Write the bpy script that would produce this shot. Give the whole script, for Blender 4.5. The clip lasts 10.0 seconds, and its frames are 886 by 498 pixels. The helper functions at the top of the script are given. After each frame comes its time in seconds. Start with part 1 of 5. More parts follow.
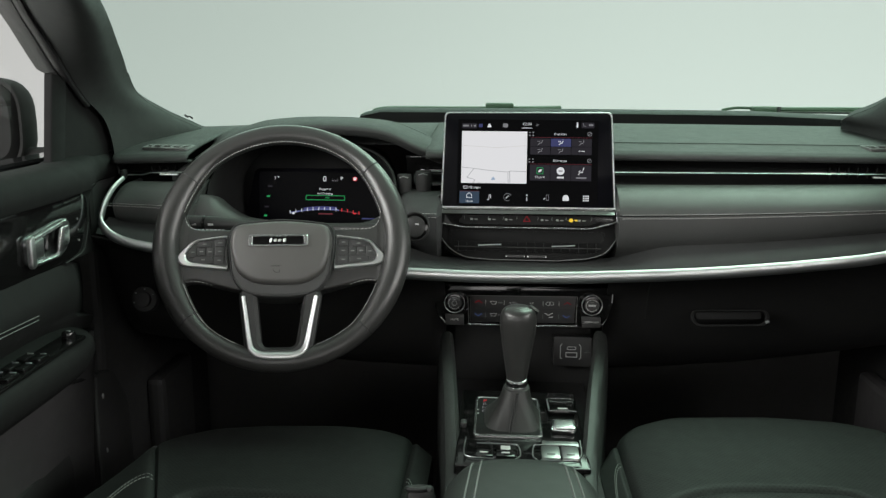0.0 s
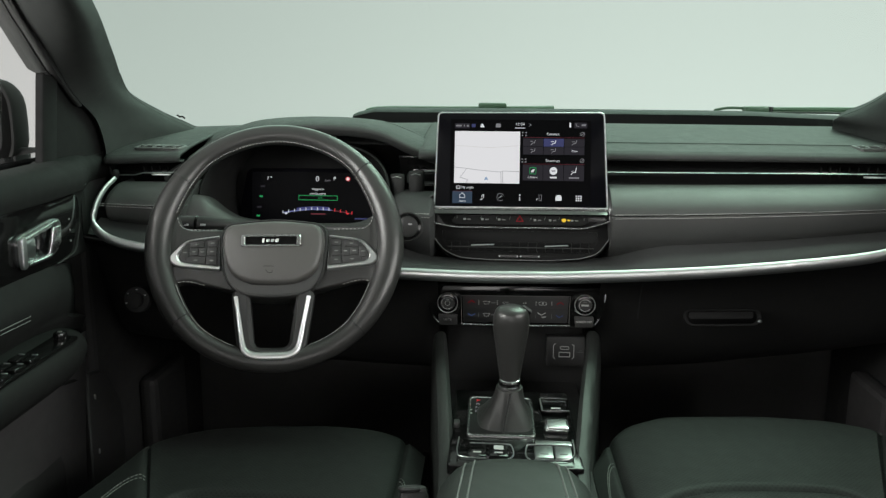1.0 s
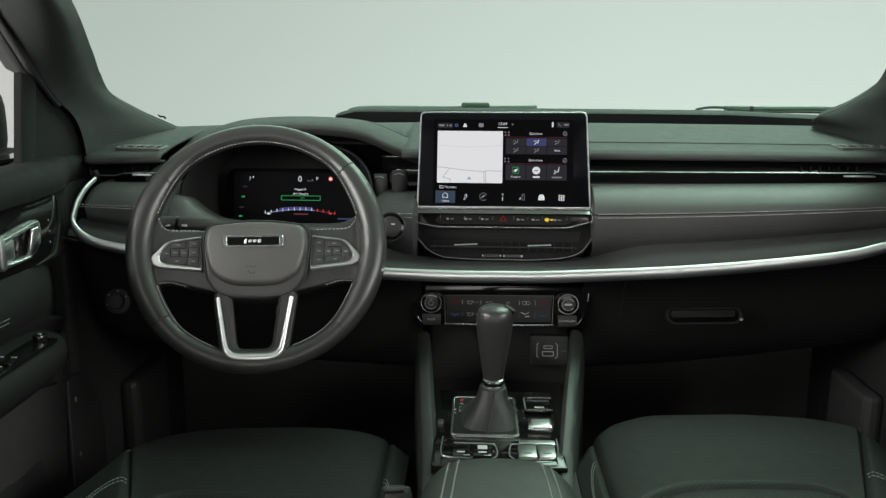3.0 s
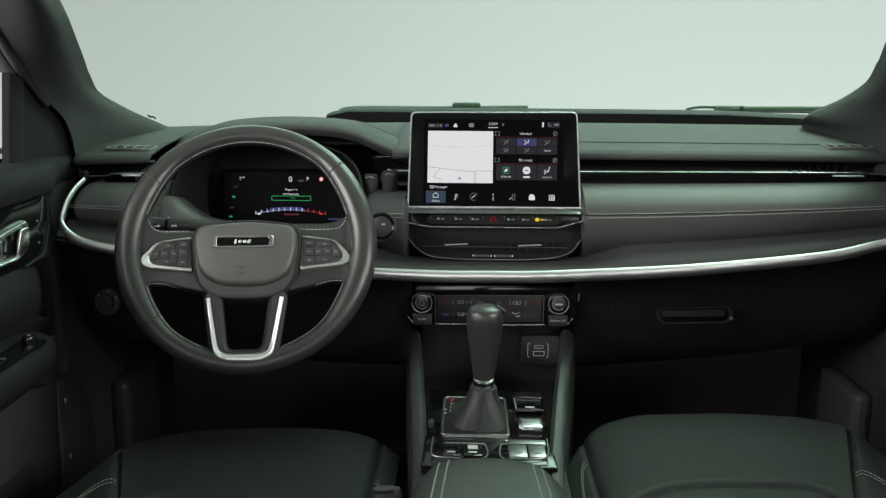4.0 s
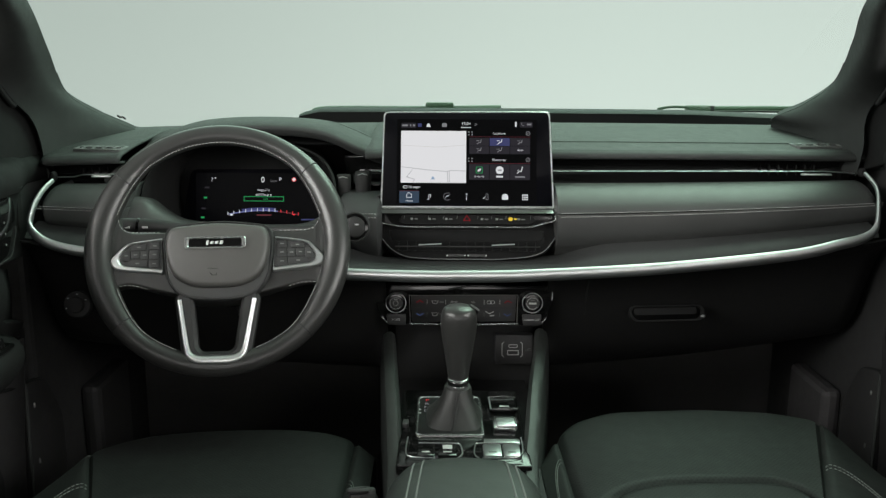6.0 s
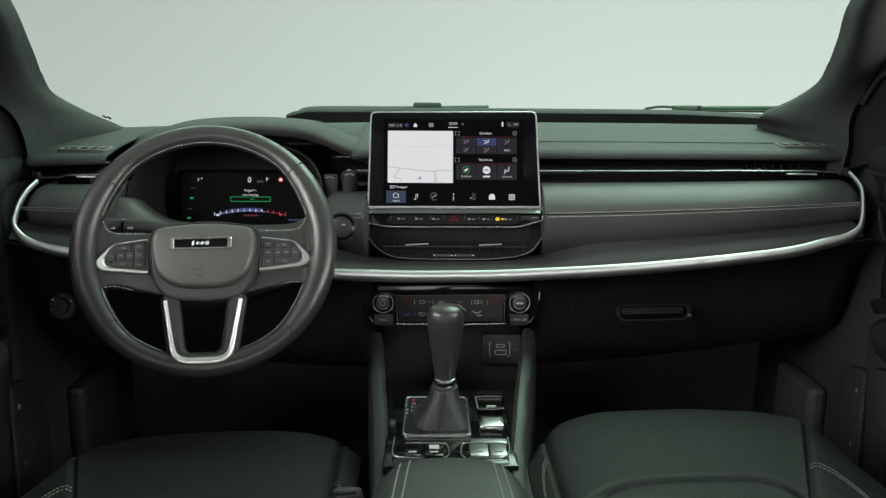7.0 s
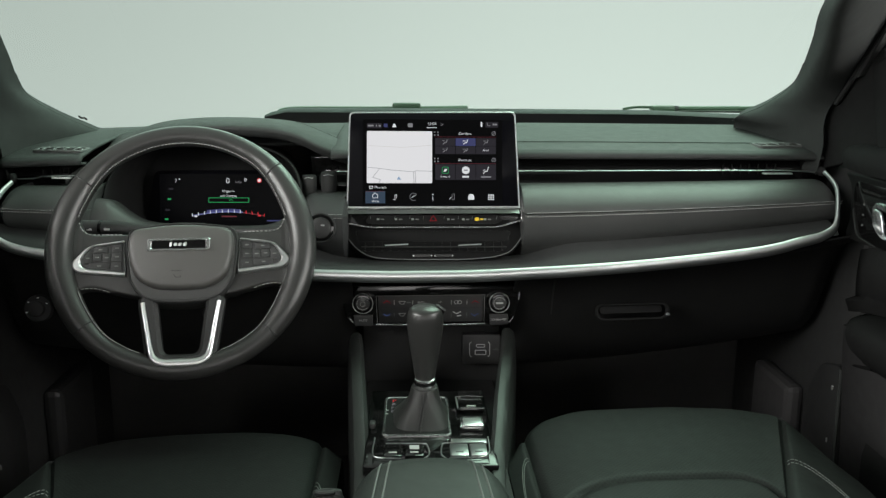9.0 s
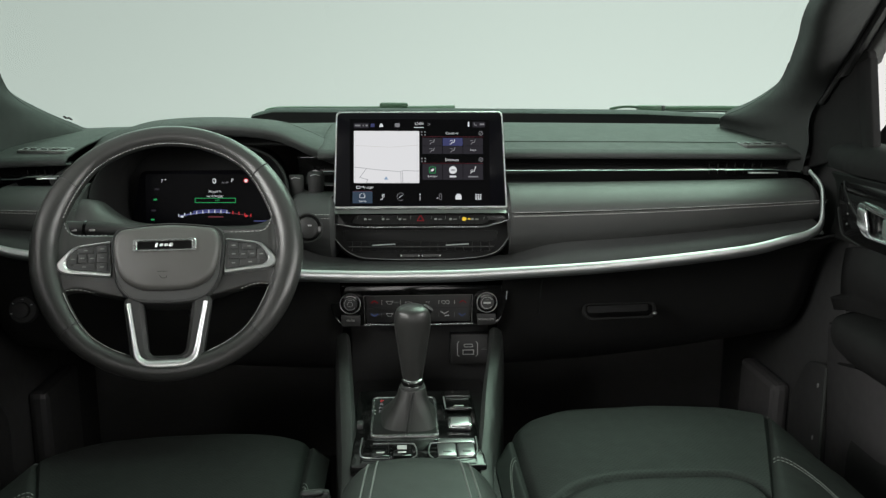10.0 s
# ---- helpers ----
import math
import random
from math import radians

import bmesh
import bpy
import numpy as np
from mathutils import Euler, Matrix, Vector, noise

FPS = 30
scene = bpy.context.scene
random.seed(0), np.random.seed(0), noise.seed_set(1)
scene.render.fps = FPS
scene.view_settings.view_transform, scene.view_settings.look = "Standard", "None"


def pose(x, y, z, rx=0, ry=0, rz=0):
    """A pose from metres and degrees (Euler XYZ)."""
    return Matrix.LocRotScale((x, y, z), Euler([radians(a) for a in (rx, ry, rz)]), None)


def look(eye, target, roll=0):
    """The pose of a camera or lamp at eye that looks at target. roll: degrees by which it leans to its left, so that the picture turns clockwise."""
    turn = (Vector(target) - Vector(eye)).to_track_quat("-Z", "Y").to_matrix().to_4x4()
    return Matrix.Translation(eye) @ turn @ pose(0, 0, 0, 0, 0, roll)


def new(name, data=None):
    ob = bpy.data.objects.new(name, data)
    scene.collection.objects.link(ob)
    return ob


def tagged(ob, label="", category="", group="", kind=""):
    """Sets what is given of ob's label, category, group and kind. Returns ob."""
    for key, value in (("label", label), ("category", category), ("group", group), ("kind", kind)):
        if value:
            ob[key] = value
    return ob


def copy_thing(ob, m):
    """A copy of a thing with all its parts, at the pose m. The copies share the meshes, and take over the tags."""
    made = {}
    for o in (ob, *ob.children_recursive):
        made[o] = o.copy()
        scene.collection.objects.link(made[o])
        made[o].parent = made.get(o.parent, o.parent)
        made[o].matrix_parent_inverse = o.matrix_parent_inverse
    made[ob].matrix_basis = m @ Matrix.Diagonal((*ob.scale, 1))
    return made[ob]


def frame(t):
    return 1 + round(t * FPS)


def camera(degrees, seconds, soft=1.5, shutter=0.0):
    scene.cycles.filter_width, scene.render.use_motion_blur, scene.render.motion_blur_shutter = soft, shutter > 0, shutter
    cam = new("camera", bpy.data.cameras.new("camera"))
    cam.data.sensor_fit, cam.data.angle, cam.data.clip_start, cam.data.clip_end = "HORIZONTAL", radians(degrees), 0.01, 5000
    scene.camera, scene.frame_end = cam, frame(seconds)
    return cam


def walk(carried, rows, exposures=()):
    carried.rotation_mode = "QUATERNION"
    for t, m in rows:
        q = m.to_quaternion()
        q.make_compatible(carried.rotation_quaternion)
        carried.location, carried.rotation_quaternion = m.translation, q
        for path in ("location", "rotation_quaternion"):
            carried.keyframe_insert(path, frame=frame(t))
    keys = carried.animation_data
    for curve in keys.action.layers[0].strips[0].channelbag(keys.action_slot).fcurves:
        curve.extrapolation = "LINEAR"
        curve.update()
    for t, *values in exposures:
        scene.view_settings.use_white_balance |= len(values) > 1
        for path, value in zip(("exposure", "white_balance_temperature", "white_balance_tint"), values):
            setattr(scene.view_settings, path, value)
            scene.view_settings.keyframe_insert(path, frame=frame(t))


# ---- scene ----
cam = camera(55.2, 10.0, soft=1.35)
# seconds, x, y, z, yaw, pitch, roll
ROWS = [
    (0.0, -0.0462, -0.0008, 1.2796, 3.75, -11.99, -0.34),
    (0.5, -0.0465, -0.0008, 1.2799, 3.52, -12.00, -0.36),
    (1.0, -0.0456, -0.0007, 1.2797, 3.30, -11.99, -0.37),
    (1.5, -0.0448, 0.0008, 1.2789, 3.09, -11.98, -0.36),
    (2.0, -0.0445, 0.0003, 1.2794, 2.81, -12.00, -0.35),
    (2.5, -0.0456, 0.0004, 1.2795, 2.46, -12.00, -0.37),
    (4.0, -0.0408, 0.0005, 1.2800, 1.70, -12.01, -0.36),
    (4.5, -0.0410, -0.0002, 1.2799, 1.29, -12.00, -0.38),
    (5.0, -0.0400, 0.0000, 1.2800, 0.85, -12.00, -0.40),
    (5.5, -0.0410, 0.0005, 1.2799, 0.35, -12.00, -0.40),
    (7.0, -0.0348, 0.0010, 1.2794, -0.74, -11.98, -0.39),
    (7.5, -0.0367, 0.0009, 1.2797, -1.17, -11.99, -0.42),
    (8.0, -0.0358, 0.0004, 1.2801, -1.48, -11.99, -0.43),
    (8.5, -0.0341, 0.0004, 1.2795, -1.76, -11.96, -0.44),
    (9.0, -0.0335, 0.0008, 1.2789, -2.09, -11.93, -0.42),
    (9.5, -0.0326, 0.0011, 1.2788, -2.47, -11.93, -0.40),
    (10.0, -0.0316, 0.0011, 1.2787, -2.88, -11.93, -0.41),
]
walk(cam, [(t, pose(x, y, z, 90 + pitch, roll, yaw)) for t, x, y, z, yaw, pitch, roll in ROWS])

# ---- studio light ----
world = bpy.data.worlds.new("studio")
scene.world = world
world.use_nodes = True
bg = world.node_tree.nodes["Background"]
bg.inputs["Color"].default_value = (1.0, 0.985, 0.95, 1)
bg.inputs["Strength"].default_value = 0.72


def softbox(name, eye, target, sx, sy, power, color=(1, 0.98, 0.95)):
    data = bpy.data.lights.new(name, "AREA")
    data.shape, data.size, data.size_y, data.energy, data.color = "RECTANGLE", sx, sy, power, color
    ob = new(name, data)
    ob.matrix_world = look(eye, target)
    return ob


# unseen lamps added beyond the windscreen, tinted green for dash top and pillars
softbox("unseen_softbox", (1.15, 2.5, 3.4), (0.2, 1.3, 1.0), 1.7, 1.7, 92, (0.78, 1.0, 0.84))
softbox("unseen_softbox", (0.0, 5.0, 3.05), (0, 1.4, 1.1), 5.0, 1.2, 80, (0.74, 1.0, 0.86))
# unseen fill lamps added behind and beside the cabin for wheel and dash face
softbox("unseen_softbox", (0.0, -2.3, 1.75), (0, 1.2, 1.0), 2.0, 1.0, 20)
softbox("unseen_softbox", (-2.0, -0.1, 1.75), (-0.1, 1.1, 1.0), 1.8, 0.9, 85)
softbox("unseen_softbox", (2.0, -0.1, 1.75), (0.0, 1.1, 1.0), 1.8, 0.9, 58)


# ---- materials ----
def material(name, color, rough=0.5, metal=0.0, grain=0.0, grain_scale=900, blotch=0.15, blotch_scale=9, spec=0.5, coat=0.0, cells=False, vary=0.15):
    m = bpy.data.materials.new(name)
    m.use_nodes = True
    nt = m.node_tree
    bsdf = nt.nodes["Principled BSDF"]
    bsdf.inputs["Metallic"].default_value = metal
    bsdf.inputs["Specular IOR Level"].default_value = spec
    bsdf.inputs["Coat Weight"].default_value = coat
    bsdf.inputs["Coat Roughness"].default_value = 0.05
    tc = nt.nodes.new("ShaderNodeTexCoord")
    n1 = nt.nodes.new("ShaderNodeTexNoise")
    n1.inputs["Scale"].default_value = blotch_scale
    n1.inputs["Detail"].default_value = 5
    nt.links.new(tc.outputs["Object"], n1.inputs["Vector"])
    ramp = nt.nodes.new("ShaderNodeMix")
    ramp.data_type = "RGBA"
    ramp.inputs["A"].default_value = (*[c * (1 - blotch) for c in color], 1)
    ramp.inputs["B"].default_value = (*[min(1, c * (1 + blotch)) for c in color], 1)
    nt.links.new(n1.outputs["Fac"], ramp.inputs["Factor"])
    nt.links.new(ramp.outputs["Result"], bsdf.inputs["Base Color"])
    mr = nt.nodes.new("ShaderNodeMapRange")
    mr.inputs["To Min"].default_value = max(0.02, rough * (1 - vary))
    mr.inputs["To Max"].default_value = min(1, rough * (1 + vary))
    n2 = nt.nodes.new("ShaderNodeTexNoise")
    n2.inputs["Scale"].default_value = blotch_scale * 6
    n2.inputs["Detail"].default_value = 4
    nt.links.new(tc.outputs["Object"], n2.inputs["Vector"])
    nt.links.new(n2.outputs["Fac"], mr.inputs["Value"])
    nt.links.new(mr.outputs["Result"], bsdf.inputs["Roughness"])
    if grain > 0:
        g = nt.nodes.new("ShaderNodeTexVoronoi" if cells else "ShaderNodeTexNoise")
        g.inputs["Scale"].default_value = grain_scale
        nt.links.new(tc.outputs["Object"], g.inputs["Vector"])
        bump = nt.nodes.new("ShaderNodeBump")
        bump.inputs["Strength"].default_value = grain
        bump.inputs["Distance"].default_value = 0.0006
        nt.links.new(g.outputs["Distance" if cells else "Fac"], bump.inputs["Height"])
        nt.links.new(bump.outputs["Normal"], bsdf.inputs["Normal"])
    return m


def glowing(name, color, strength=1.0):
    m = bpy.data.materials.new(name)
    m.use_nodes = True
    b = m.node_tree.nodes["Principled BSDF"]
    b.inputs["Base Color"].default_value = (0.002, 0.002, 0.002, 1)
    b.inputs["Roughness"].default_value = 0.25
    b.inputs["Specular IOR Level"].default_value = 0.03
    b.inputs["Emission Color"].default_value = (*color, 1)
    b.inputs["Emission Strength"].default_value = strength
    return m


def tinted_glass(name, color, gloss=0.04):
    m = bpy.data.materials.new(name)
    m.use_nodes = True
    nt = m.node_tree
    nt.nodes.remove(nt.nodes["Principled BSDF"])
    tr = nt.nodes.new("ShaderNodeBsdfTransparent")
    tr.inputs["Color"].default_value = (*color, 1)
    gl = nt.nodes.new("ShaderNodeBsdfGlossy")
    gl.inputs["Roughness"].default_value = 0.02
    mix = nt.nodes.new("ShaderNodeMixShader")
    mix.inputs[0].default_value = gloss
    nt.links.new(tr.outputs[0], mix.inputs[1])
    nt.links.new(gl.outputs[0], mix.inputs[2])
    nt.links.new(mix.outputs[0], nt.nodes["Material Output"].inputs["Surface"])
    return m


LEATHER = material("black_leather", (0.036, 0.037, 0.036), 0.5, grain=0.35, grain_scale=700, cells=True)
DASH_TOP = material("dash_top_leather", (0.034, 0.036, 0.035), 0.68, grain=0.45, grain_scale=700, cells=True, spec=0.3)
WHEEL_LEATHER = material("wheel_leather", (0.027, 0.027, 0.026), 0.31, grain=0.2, grain_scale=900, cells=True)
SEAT_LEATHER = material("seat_leather", (0.0115, 0.012, 0.0115), 0.62, grain=0.3, grain_scale=600, cells=True, spec=0.22)
ARM_LEATHER = material("armrest_leather", (0.021, 0.023, 0.0215), 0.55, grain=0.35, grain_scale=700, cells=True)
HUB = material("hub_soft_plastic", (0.066, 0.064, 0.061), 0.40, grain=0.3, grain_scale=1000, cells=True)
GRILLE = material("grey_grille_plastic", (0.09, 0.092, 0.09), 0.5)
SOFT = material("soft_touch_plastic", (0.03, 0.031, 0.031), 0.55, grain=0.4, grain_scale=1100)
DOOR = material("door_trim", (0.011, 0.011, 0.011), 0.8, spec=0.12, grain=0.35, grain_scale=900)
PLASTIC = material("moulded_black_plastic", (0.019, 0.019, 0.019), 0.5, grain=0.35, grain_scale=1300)
# paler than PLASTIC: light on the lower door sits in this colour
LIT_LOWER = material("lit_lower_plastic", (0.042, 0.040, 0.041), 0.6, grain=0.4, grain_scale=1300)
VENT_BLACK = material("vent_black", (0.007, 0.007, 0.007), 0.55, spec=0.10)
# darkened below PLASTIC so that the lower dash reads as shaded
DASH_LOW = material("shaded_dash_plastic", (0.012, 0.012, 0.012), 0.6, spec=0.25, grain=0.35, grain_scale=1300)
GAITER = material("gaiter_leather", (0.021, 0.021, 0.020), 0.5, grain=0.35, grain_scale=700, cells=True)
DARK = material("deep_black_plastic", (0.024, 0.024, 0.024), 0.7, spec=0.3)
VOID = material("unlit_black", (0.014, 0.014, 0.014), 0.8, spec=0.12)
WIPER = material("green_wiper", (0.032, 0.062, 0.034), 0.5)
PILLAR = material("pillar_trim_fabric", (0.027, 0.029, 0.028), 0.8, spec=0.2, grain=0.5, grain_scale=1500)
GLOSS = material("piano_black", (0.006, 0.006, 0.006), 0.10, spec=0.45, blotch=0.05, vary=0.03)
CHROME = material("satin_chrome", (0.78, 0.79, 0.79), 0.27, metal=1.0, blotch=0.02, vary=0.02)
SATIN = material("brushed_silver", (0.70, 0.71, 0.71), 0.38, metal=1.0, blotch=0.03, vary=0.03)
SEAT_THREAD = material("seat_thread", (0.16, 0.17, 0.16), 0.8)
STRIP = material("satin_trim", (0.66, 0.68, 0.68), 0.36, metal=1.0, blotch=0.02, vary=0.02)
INLAY = material("dark_silver", (0.42, 0.43, 0.43), 0.36, metal=1.0, blotch=0.03, vary=0.03)
THREAD = material("grey_thread", (0.33, 0.33, 0.32), 0.8)
MARK = material("printed_mark", (0.42, 0.42, 0.41), 0.6)
FAINT = material("faint_mark", (0.10, 0.10, 0.10), 0.6)
RUBBER = material("seal_rubber", (0.012, 0.012, 0.012), 0.6)
CARPET = material("black_carpet", (0.05, 0.049, 0.048), 0.95, grain=1.0, grain_scale=700)
PAINT = material("dark_body_paint", (0.012, 0.013, 0.014), 0.15, coat=0.8)
FLOOR = material("studio_floor", (0.75, 0.74, 0.72), 0.6)
WINDSHIELD = tinted_glass("green_tinted_glass", (0.765, 0.91, 0.845))
SIDE_GLASS = tinted_glass("side_glass", (0.95, 0.97, 0.96))
SCREEN = material("screen_glass", (0.003, 0.003, 0.004), 0.12, spec=0.08, blotch=0.02)


# ---- building helpers ----
def part(name, bm, mat, parent=None, label="", smooth=True, m=None):
    bmesh.ops.recalc_face_normals(bm, faces=bm.faces[:])
    me = bpy.data.meshes.new(name)
    for f in bm.faces:
        f.smooth = smooth
    bm.to_mesh(me)
    bm.free()
    me.materials.append(mat)
    if smooth:
        me.set_sharp_from_angle(angle=radians(40))
    ob = new(name, me)
    if m is not None:
        ob.matrix_basis = m
    if parent:
        ob.parent = parent
    if label:
        ob["label"] = label
    return ob


def thing(name, label, category, m=None, group="", kind=""):
    ob = new(name)
    ob.empty_display_size = 0.02
    if m is not None:
        ob.matrix_basis = m
    return tagged(ob, label, category, group, kind)


def smooth_path(pts, n=8, closed=False):
    """Catmull-Rom through the points."""
    P = [Vector(p) for p in pts]
    k = len(P)
    out = []
    for i in range(k if closed else k - 1):
        if closed:
            a, b, c, d = P[i - 1], P[i], P[(i + 1) % k], P[(i + 2) % k]
        else:
            a, b, c, d = P[max(i - 1, 0)], P[i], P[i + 1], P[min(i + 2, k - 1)]
        for j in range(n):
            t = j / n
            out.append(0.5 * ((2 * b) + (c - a) * t + (2 * a - 5 * b + 4 * c - d) * t * t + (3 * b - a - 3 * c + d) * t ** 3))
    if not closed:
        out.append(P[-1].copy())
    return out


def grid(rows, closed_u=False, closed_v=False, bm=None):
    """A sheet through rows of points."""
    bm = bm or bmesh.new()
    V = [[bm.verts.new(p) for p in r] for r in rows]
    nu, nv = len(V), len(V[0])
    for i in range(nu if closed_u else nu - 1):
        for j in range(nv if closed_v else nv - 1):
            bm.faces.new((V[i][j], V[(i + 1) % nu][j], V[(i + 1) % nu][(j + 1) % nv], V[i][(j + 1) % nv]))
    return bm, V


def tube(path, radius, sides=10, closed=False, flat=1.0, up=(0, 0, 1), bm=None, taper=None):
    """A round or flattened bar swept along a path."""
    P = [Vector(p) for p in path]
    rows = []
    for i, p in enumerate(P):
        if closed:
            d = P[(i + 1) % len(P)] - P[i - 1]
        else:
            d = P[min(i + 1, len(P) - 1)] - P[max(i - 1, 0)]
        d.normalize()
        s = d.cross(Vector(up))
        if s.length < 1e-4:
            s = d.cross(Vector((1, 0, 0)))
        s.normalize()
        u = s.cross(d)
        r = radius * (taper(i / (len(P) - 1)) if taper else 1)
        rows.append([p + (s * math.cos(a) * flat + u * math.sin(a)) * r for a in (2 * math.pi * k / sides for k in range(sides))])
    bm, V = grid(rows, closed_u=closed, closed_v=True, bm=bm)
    if not closed:
        bm.faces.new(V[0])
        bm.faces.new(V[-1][::-1])
    return bm


def rounded(poly, r, n=5):
    """A polygon with its corners rounded; r one radius or one per corner."""
    out = []
    k = len(poly)
    for i in range(k):
        rr = r[i] if isinstance(r, (list, tuple)) else r
        p, a, b = Vector(poly[i]), Vector(poly[i - 1]), Vector(poly[(i + 1) % k])
        da, db = (a - p), (b - p)
        la = min(rr, da.length * 0.48)
        lb = min(rr, db.length * 0.48)
        A, B = p + da.normalized() * la, p + db.normalized() * lb
        for j in range(n + 1):
            t = j / n
            out.append((1 - t) ** 2 * A + 2 * t * (1 - t) * p + t * t * B)
    return out


def slab(outline, thick, bevel=0.0, seg=2, bm=None, dome=0.0):
    """A plate over a 2D outline in the xy plane, from z=-thick to 0, its front edge rounded, its face domed if wished."""
    bm = bm or bmesh.new()
    pts = [Vector((p[0], p[1], 0)) for p in outline]
    c = sum(pts, Vector()) / len(pts)
    rings = [[Vector((p.x, p.y, -thick)) for p in pts]]
    if bevel > 0:
        for s in range(seg + 1):
            a = s / seg * math.pi / 2
            ring = []
            for p in pts:
                d = (c - p)
                L = d.length
                ring.append(p + d * min(0.45, bevel * (1 - math.cos(a)) / max(L, 1e-5)) + Vector((0, 0, bevel * (math.sin(a) - 1))))
            rings.append(ring)
    else:
        rings.append(pts)
    if dome:
        base = rings[-1]
        for q in (0.75, 0.5, 0.25):
            rings.append([c + (p - c) * q + Vector((0, 0, dome * (1 - q * q) - c.z)) for p in base])
    V = [[bm.verts.new(p) for p in r] for r in rings]
    n = len(pts)
    for i in range(len(V) - 1):
        for j in range(n):
            bm.faces.new((V[i][j], V[i][(j + 1) % n], V[i + 1][(j + 1) % n], V[i + 1][j]))
    bm.faces.new(V[0][::-1])
    bm.faces.new(V[-1])
    return bm


def ring_slab(outer, inner, thick, bevel=0.0006, bm=None):
    """A flat frame between two outlines with the same number of points."""
    bm = bm or bmesh.new()
    rows = []
    for a, b in zip(outer, inner):
        a, b = Vector((a[0], a[1], 0)), Vector((b[0], b[1], 0))
        d = (b - a).normalized() * bevel
        rows.append([a + Vector((0, 0, -thick)), a + Vector((0, 0, -bevel)), a + d, b - d, b + Vector((0, 0, -bevel)), b + Vector((0, 0, -thick))])
    grid(rows, closed_u=True, closed_v=True, bm=bm)
    return bm


def block(x0, x1, y0, y1, z0, z1, bevel=0.003, bm=None):
    bm = bm or bmesh.new()
    made = bmesh.ops.create_cube(bm, size=1, matrix=Matrix.LocRotScale(((x0 + x1) / 2, (y0 + y1) / 2, (z0 + z1) / 2), None, (x1 - x0, y1 - y0, z1 - z0)))
    if bevel:
        vs = set(made["verts"])
        es = [e for e in bm.edges if e.verts[0] in vs and e.verts[1] in vs]
        bmesh.ops.bevel(bm, geom=es, offset=bevel, segments=2, profile=0.5, affect="EDGES")
    return bm


def oval(cx, cy, rx, ry, n=28):
    return [(cx + rx * math.cos(2 * math.pi * i / n), cy + ry * math.sin(2 * math.pi * i / n)) for i in range(n)]


def rect(x0, x1, y0, y1, r=0.001, n=3):
    return rounded([(x0, y0), (x1, y0), (x1, y1), (x0, y1)], r, n)


def words(text, size, mat, parent, x, y, z=0.0006, align="CENTER", name="lettering", spread=1.0):
    c = bpy.data.curves.new("letters", "FONT")
    c.body, c.size, c.align_x, c.align_y, c.space_character = text, size, align, "CENTER", spread
    tmp = bpy.data.objects.new("letters", c)
    scene.collection.objects.link(tmp)
    bpy.context.view_layer.update()
    me = bpy.data.meshes.new_from_object(tmp)
    bpy.data.objects.remove(tmp)
    bpy.data.curves.remove(c)
    me.materials.clear()
    me.materials.append(mat)
    ob = new(name, me)
    ob.location = (x, y, z)
    ob.parent = parent
    return ob


def stitches(path, mat, parent, length=0.0042, gap=0.0022, r=0.0006, name="stitching"):
    """A seam of thread, stitch by stitch, along a path."""
    P = [Vector(p) for p in path]
    run = [0.0]
    for a, b in zip(P, P[1:]):
        run.append(run[-1] + (b - a).length)
    bm = bmesh.new()

    def at(s):
        for i in range(len(P) - 1):
            if run[i + 1] >= s:
                f = (s - run[i]) / max(run[i + 1] - run[i], 1e-9)
                return P[i].lerp(P[i + 1], f)
        return P[-1]
    s = 0.0
    while s + length < run[-1]:
        tube([at(s), at(s + length * 0.5), at(s + length)], r, sides=5, bm=bm)
        s += length + gap
    return tagged(part(name, bm, mat, parent), kind="stuff")


# ---- setting: studio and car shell ----
def setting(name, bm, mat, label, smooth=False):
    return tagged(part(name, bm, mat, smooth=smooth), label, kind="structure")


setting("ground", block(-40, 40, -40, 40, -0.1, 0, 0), FLOOR, "pale studio floor")

# seamless studio backdrop round the front and sides
back = bpy.data.materials.new("glowing_backdrop")
back.use_nodes = True
nt = back.node_tree
nt.nodes.remove(nt.nodes["Principled BSDF"])
# own glow ramps brighter rightward and lower, standing in for lamps on it
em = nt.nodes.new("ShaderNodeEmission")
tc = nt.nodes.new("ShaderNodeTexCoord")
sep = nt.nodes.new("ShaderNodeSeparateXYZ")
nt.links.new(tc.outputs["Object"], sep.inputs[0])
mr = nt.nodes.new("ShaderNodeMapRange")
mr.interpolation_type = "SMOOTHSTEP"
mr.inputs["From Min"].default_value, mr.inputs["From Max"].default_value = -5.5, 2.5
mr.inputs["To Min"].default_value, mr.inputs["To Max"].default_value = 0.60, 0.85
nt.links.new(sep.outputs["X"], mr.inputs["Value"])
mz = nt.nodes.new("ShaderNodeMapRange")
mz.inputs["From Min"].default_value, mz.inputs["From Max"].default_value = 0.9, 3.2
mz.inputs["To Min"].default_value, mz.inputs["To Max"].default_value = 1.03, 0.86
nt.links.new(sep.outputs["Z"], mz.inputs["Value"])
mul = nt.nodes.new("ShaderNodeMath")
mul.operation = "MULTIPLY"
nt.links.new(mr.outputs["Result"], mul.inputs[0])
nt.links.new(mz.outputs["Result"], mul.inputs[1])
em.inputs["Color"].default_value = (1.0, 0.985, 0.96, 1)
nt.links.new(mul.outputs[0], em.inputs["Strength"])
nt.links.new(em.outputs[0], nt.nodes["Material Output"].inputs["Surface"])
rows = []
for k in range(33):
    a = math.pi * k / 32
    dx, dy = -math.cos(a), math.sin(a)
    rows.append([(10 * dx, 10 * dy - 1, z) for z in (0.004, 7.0)])
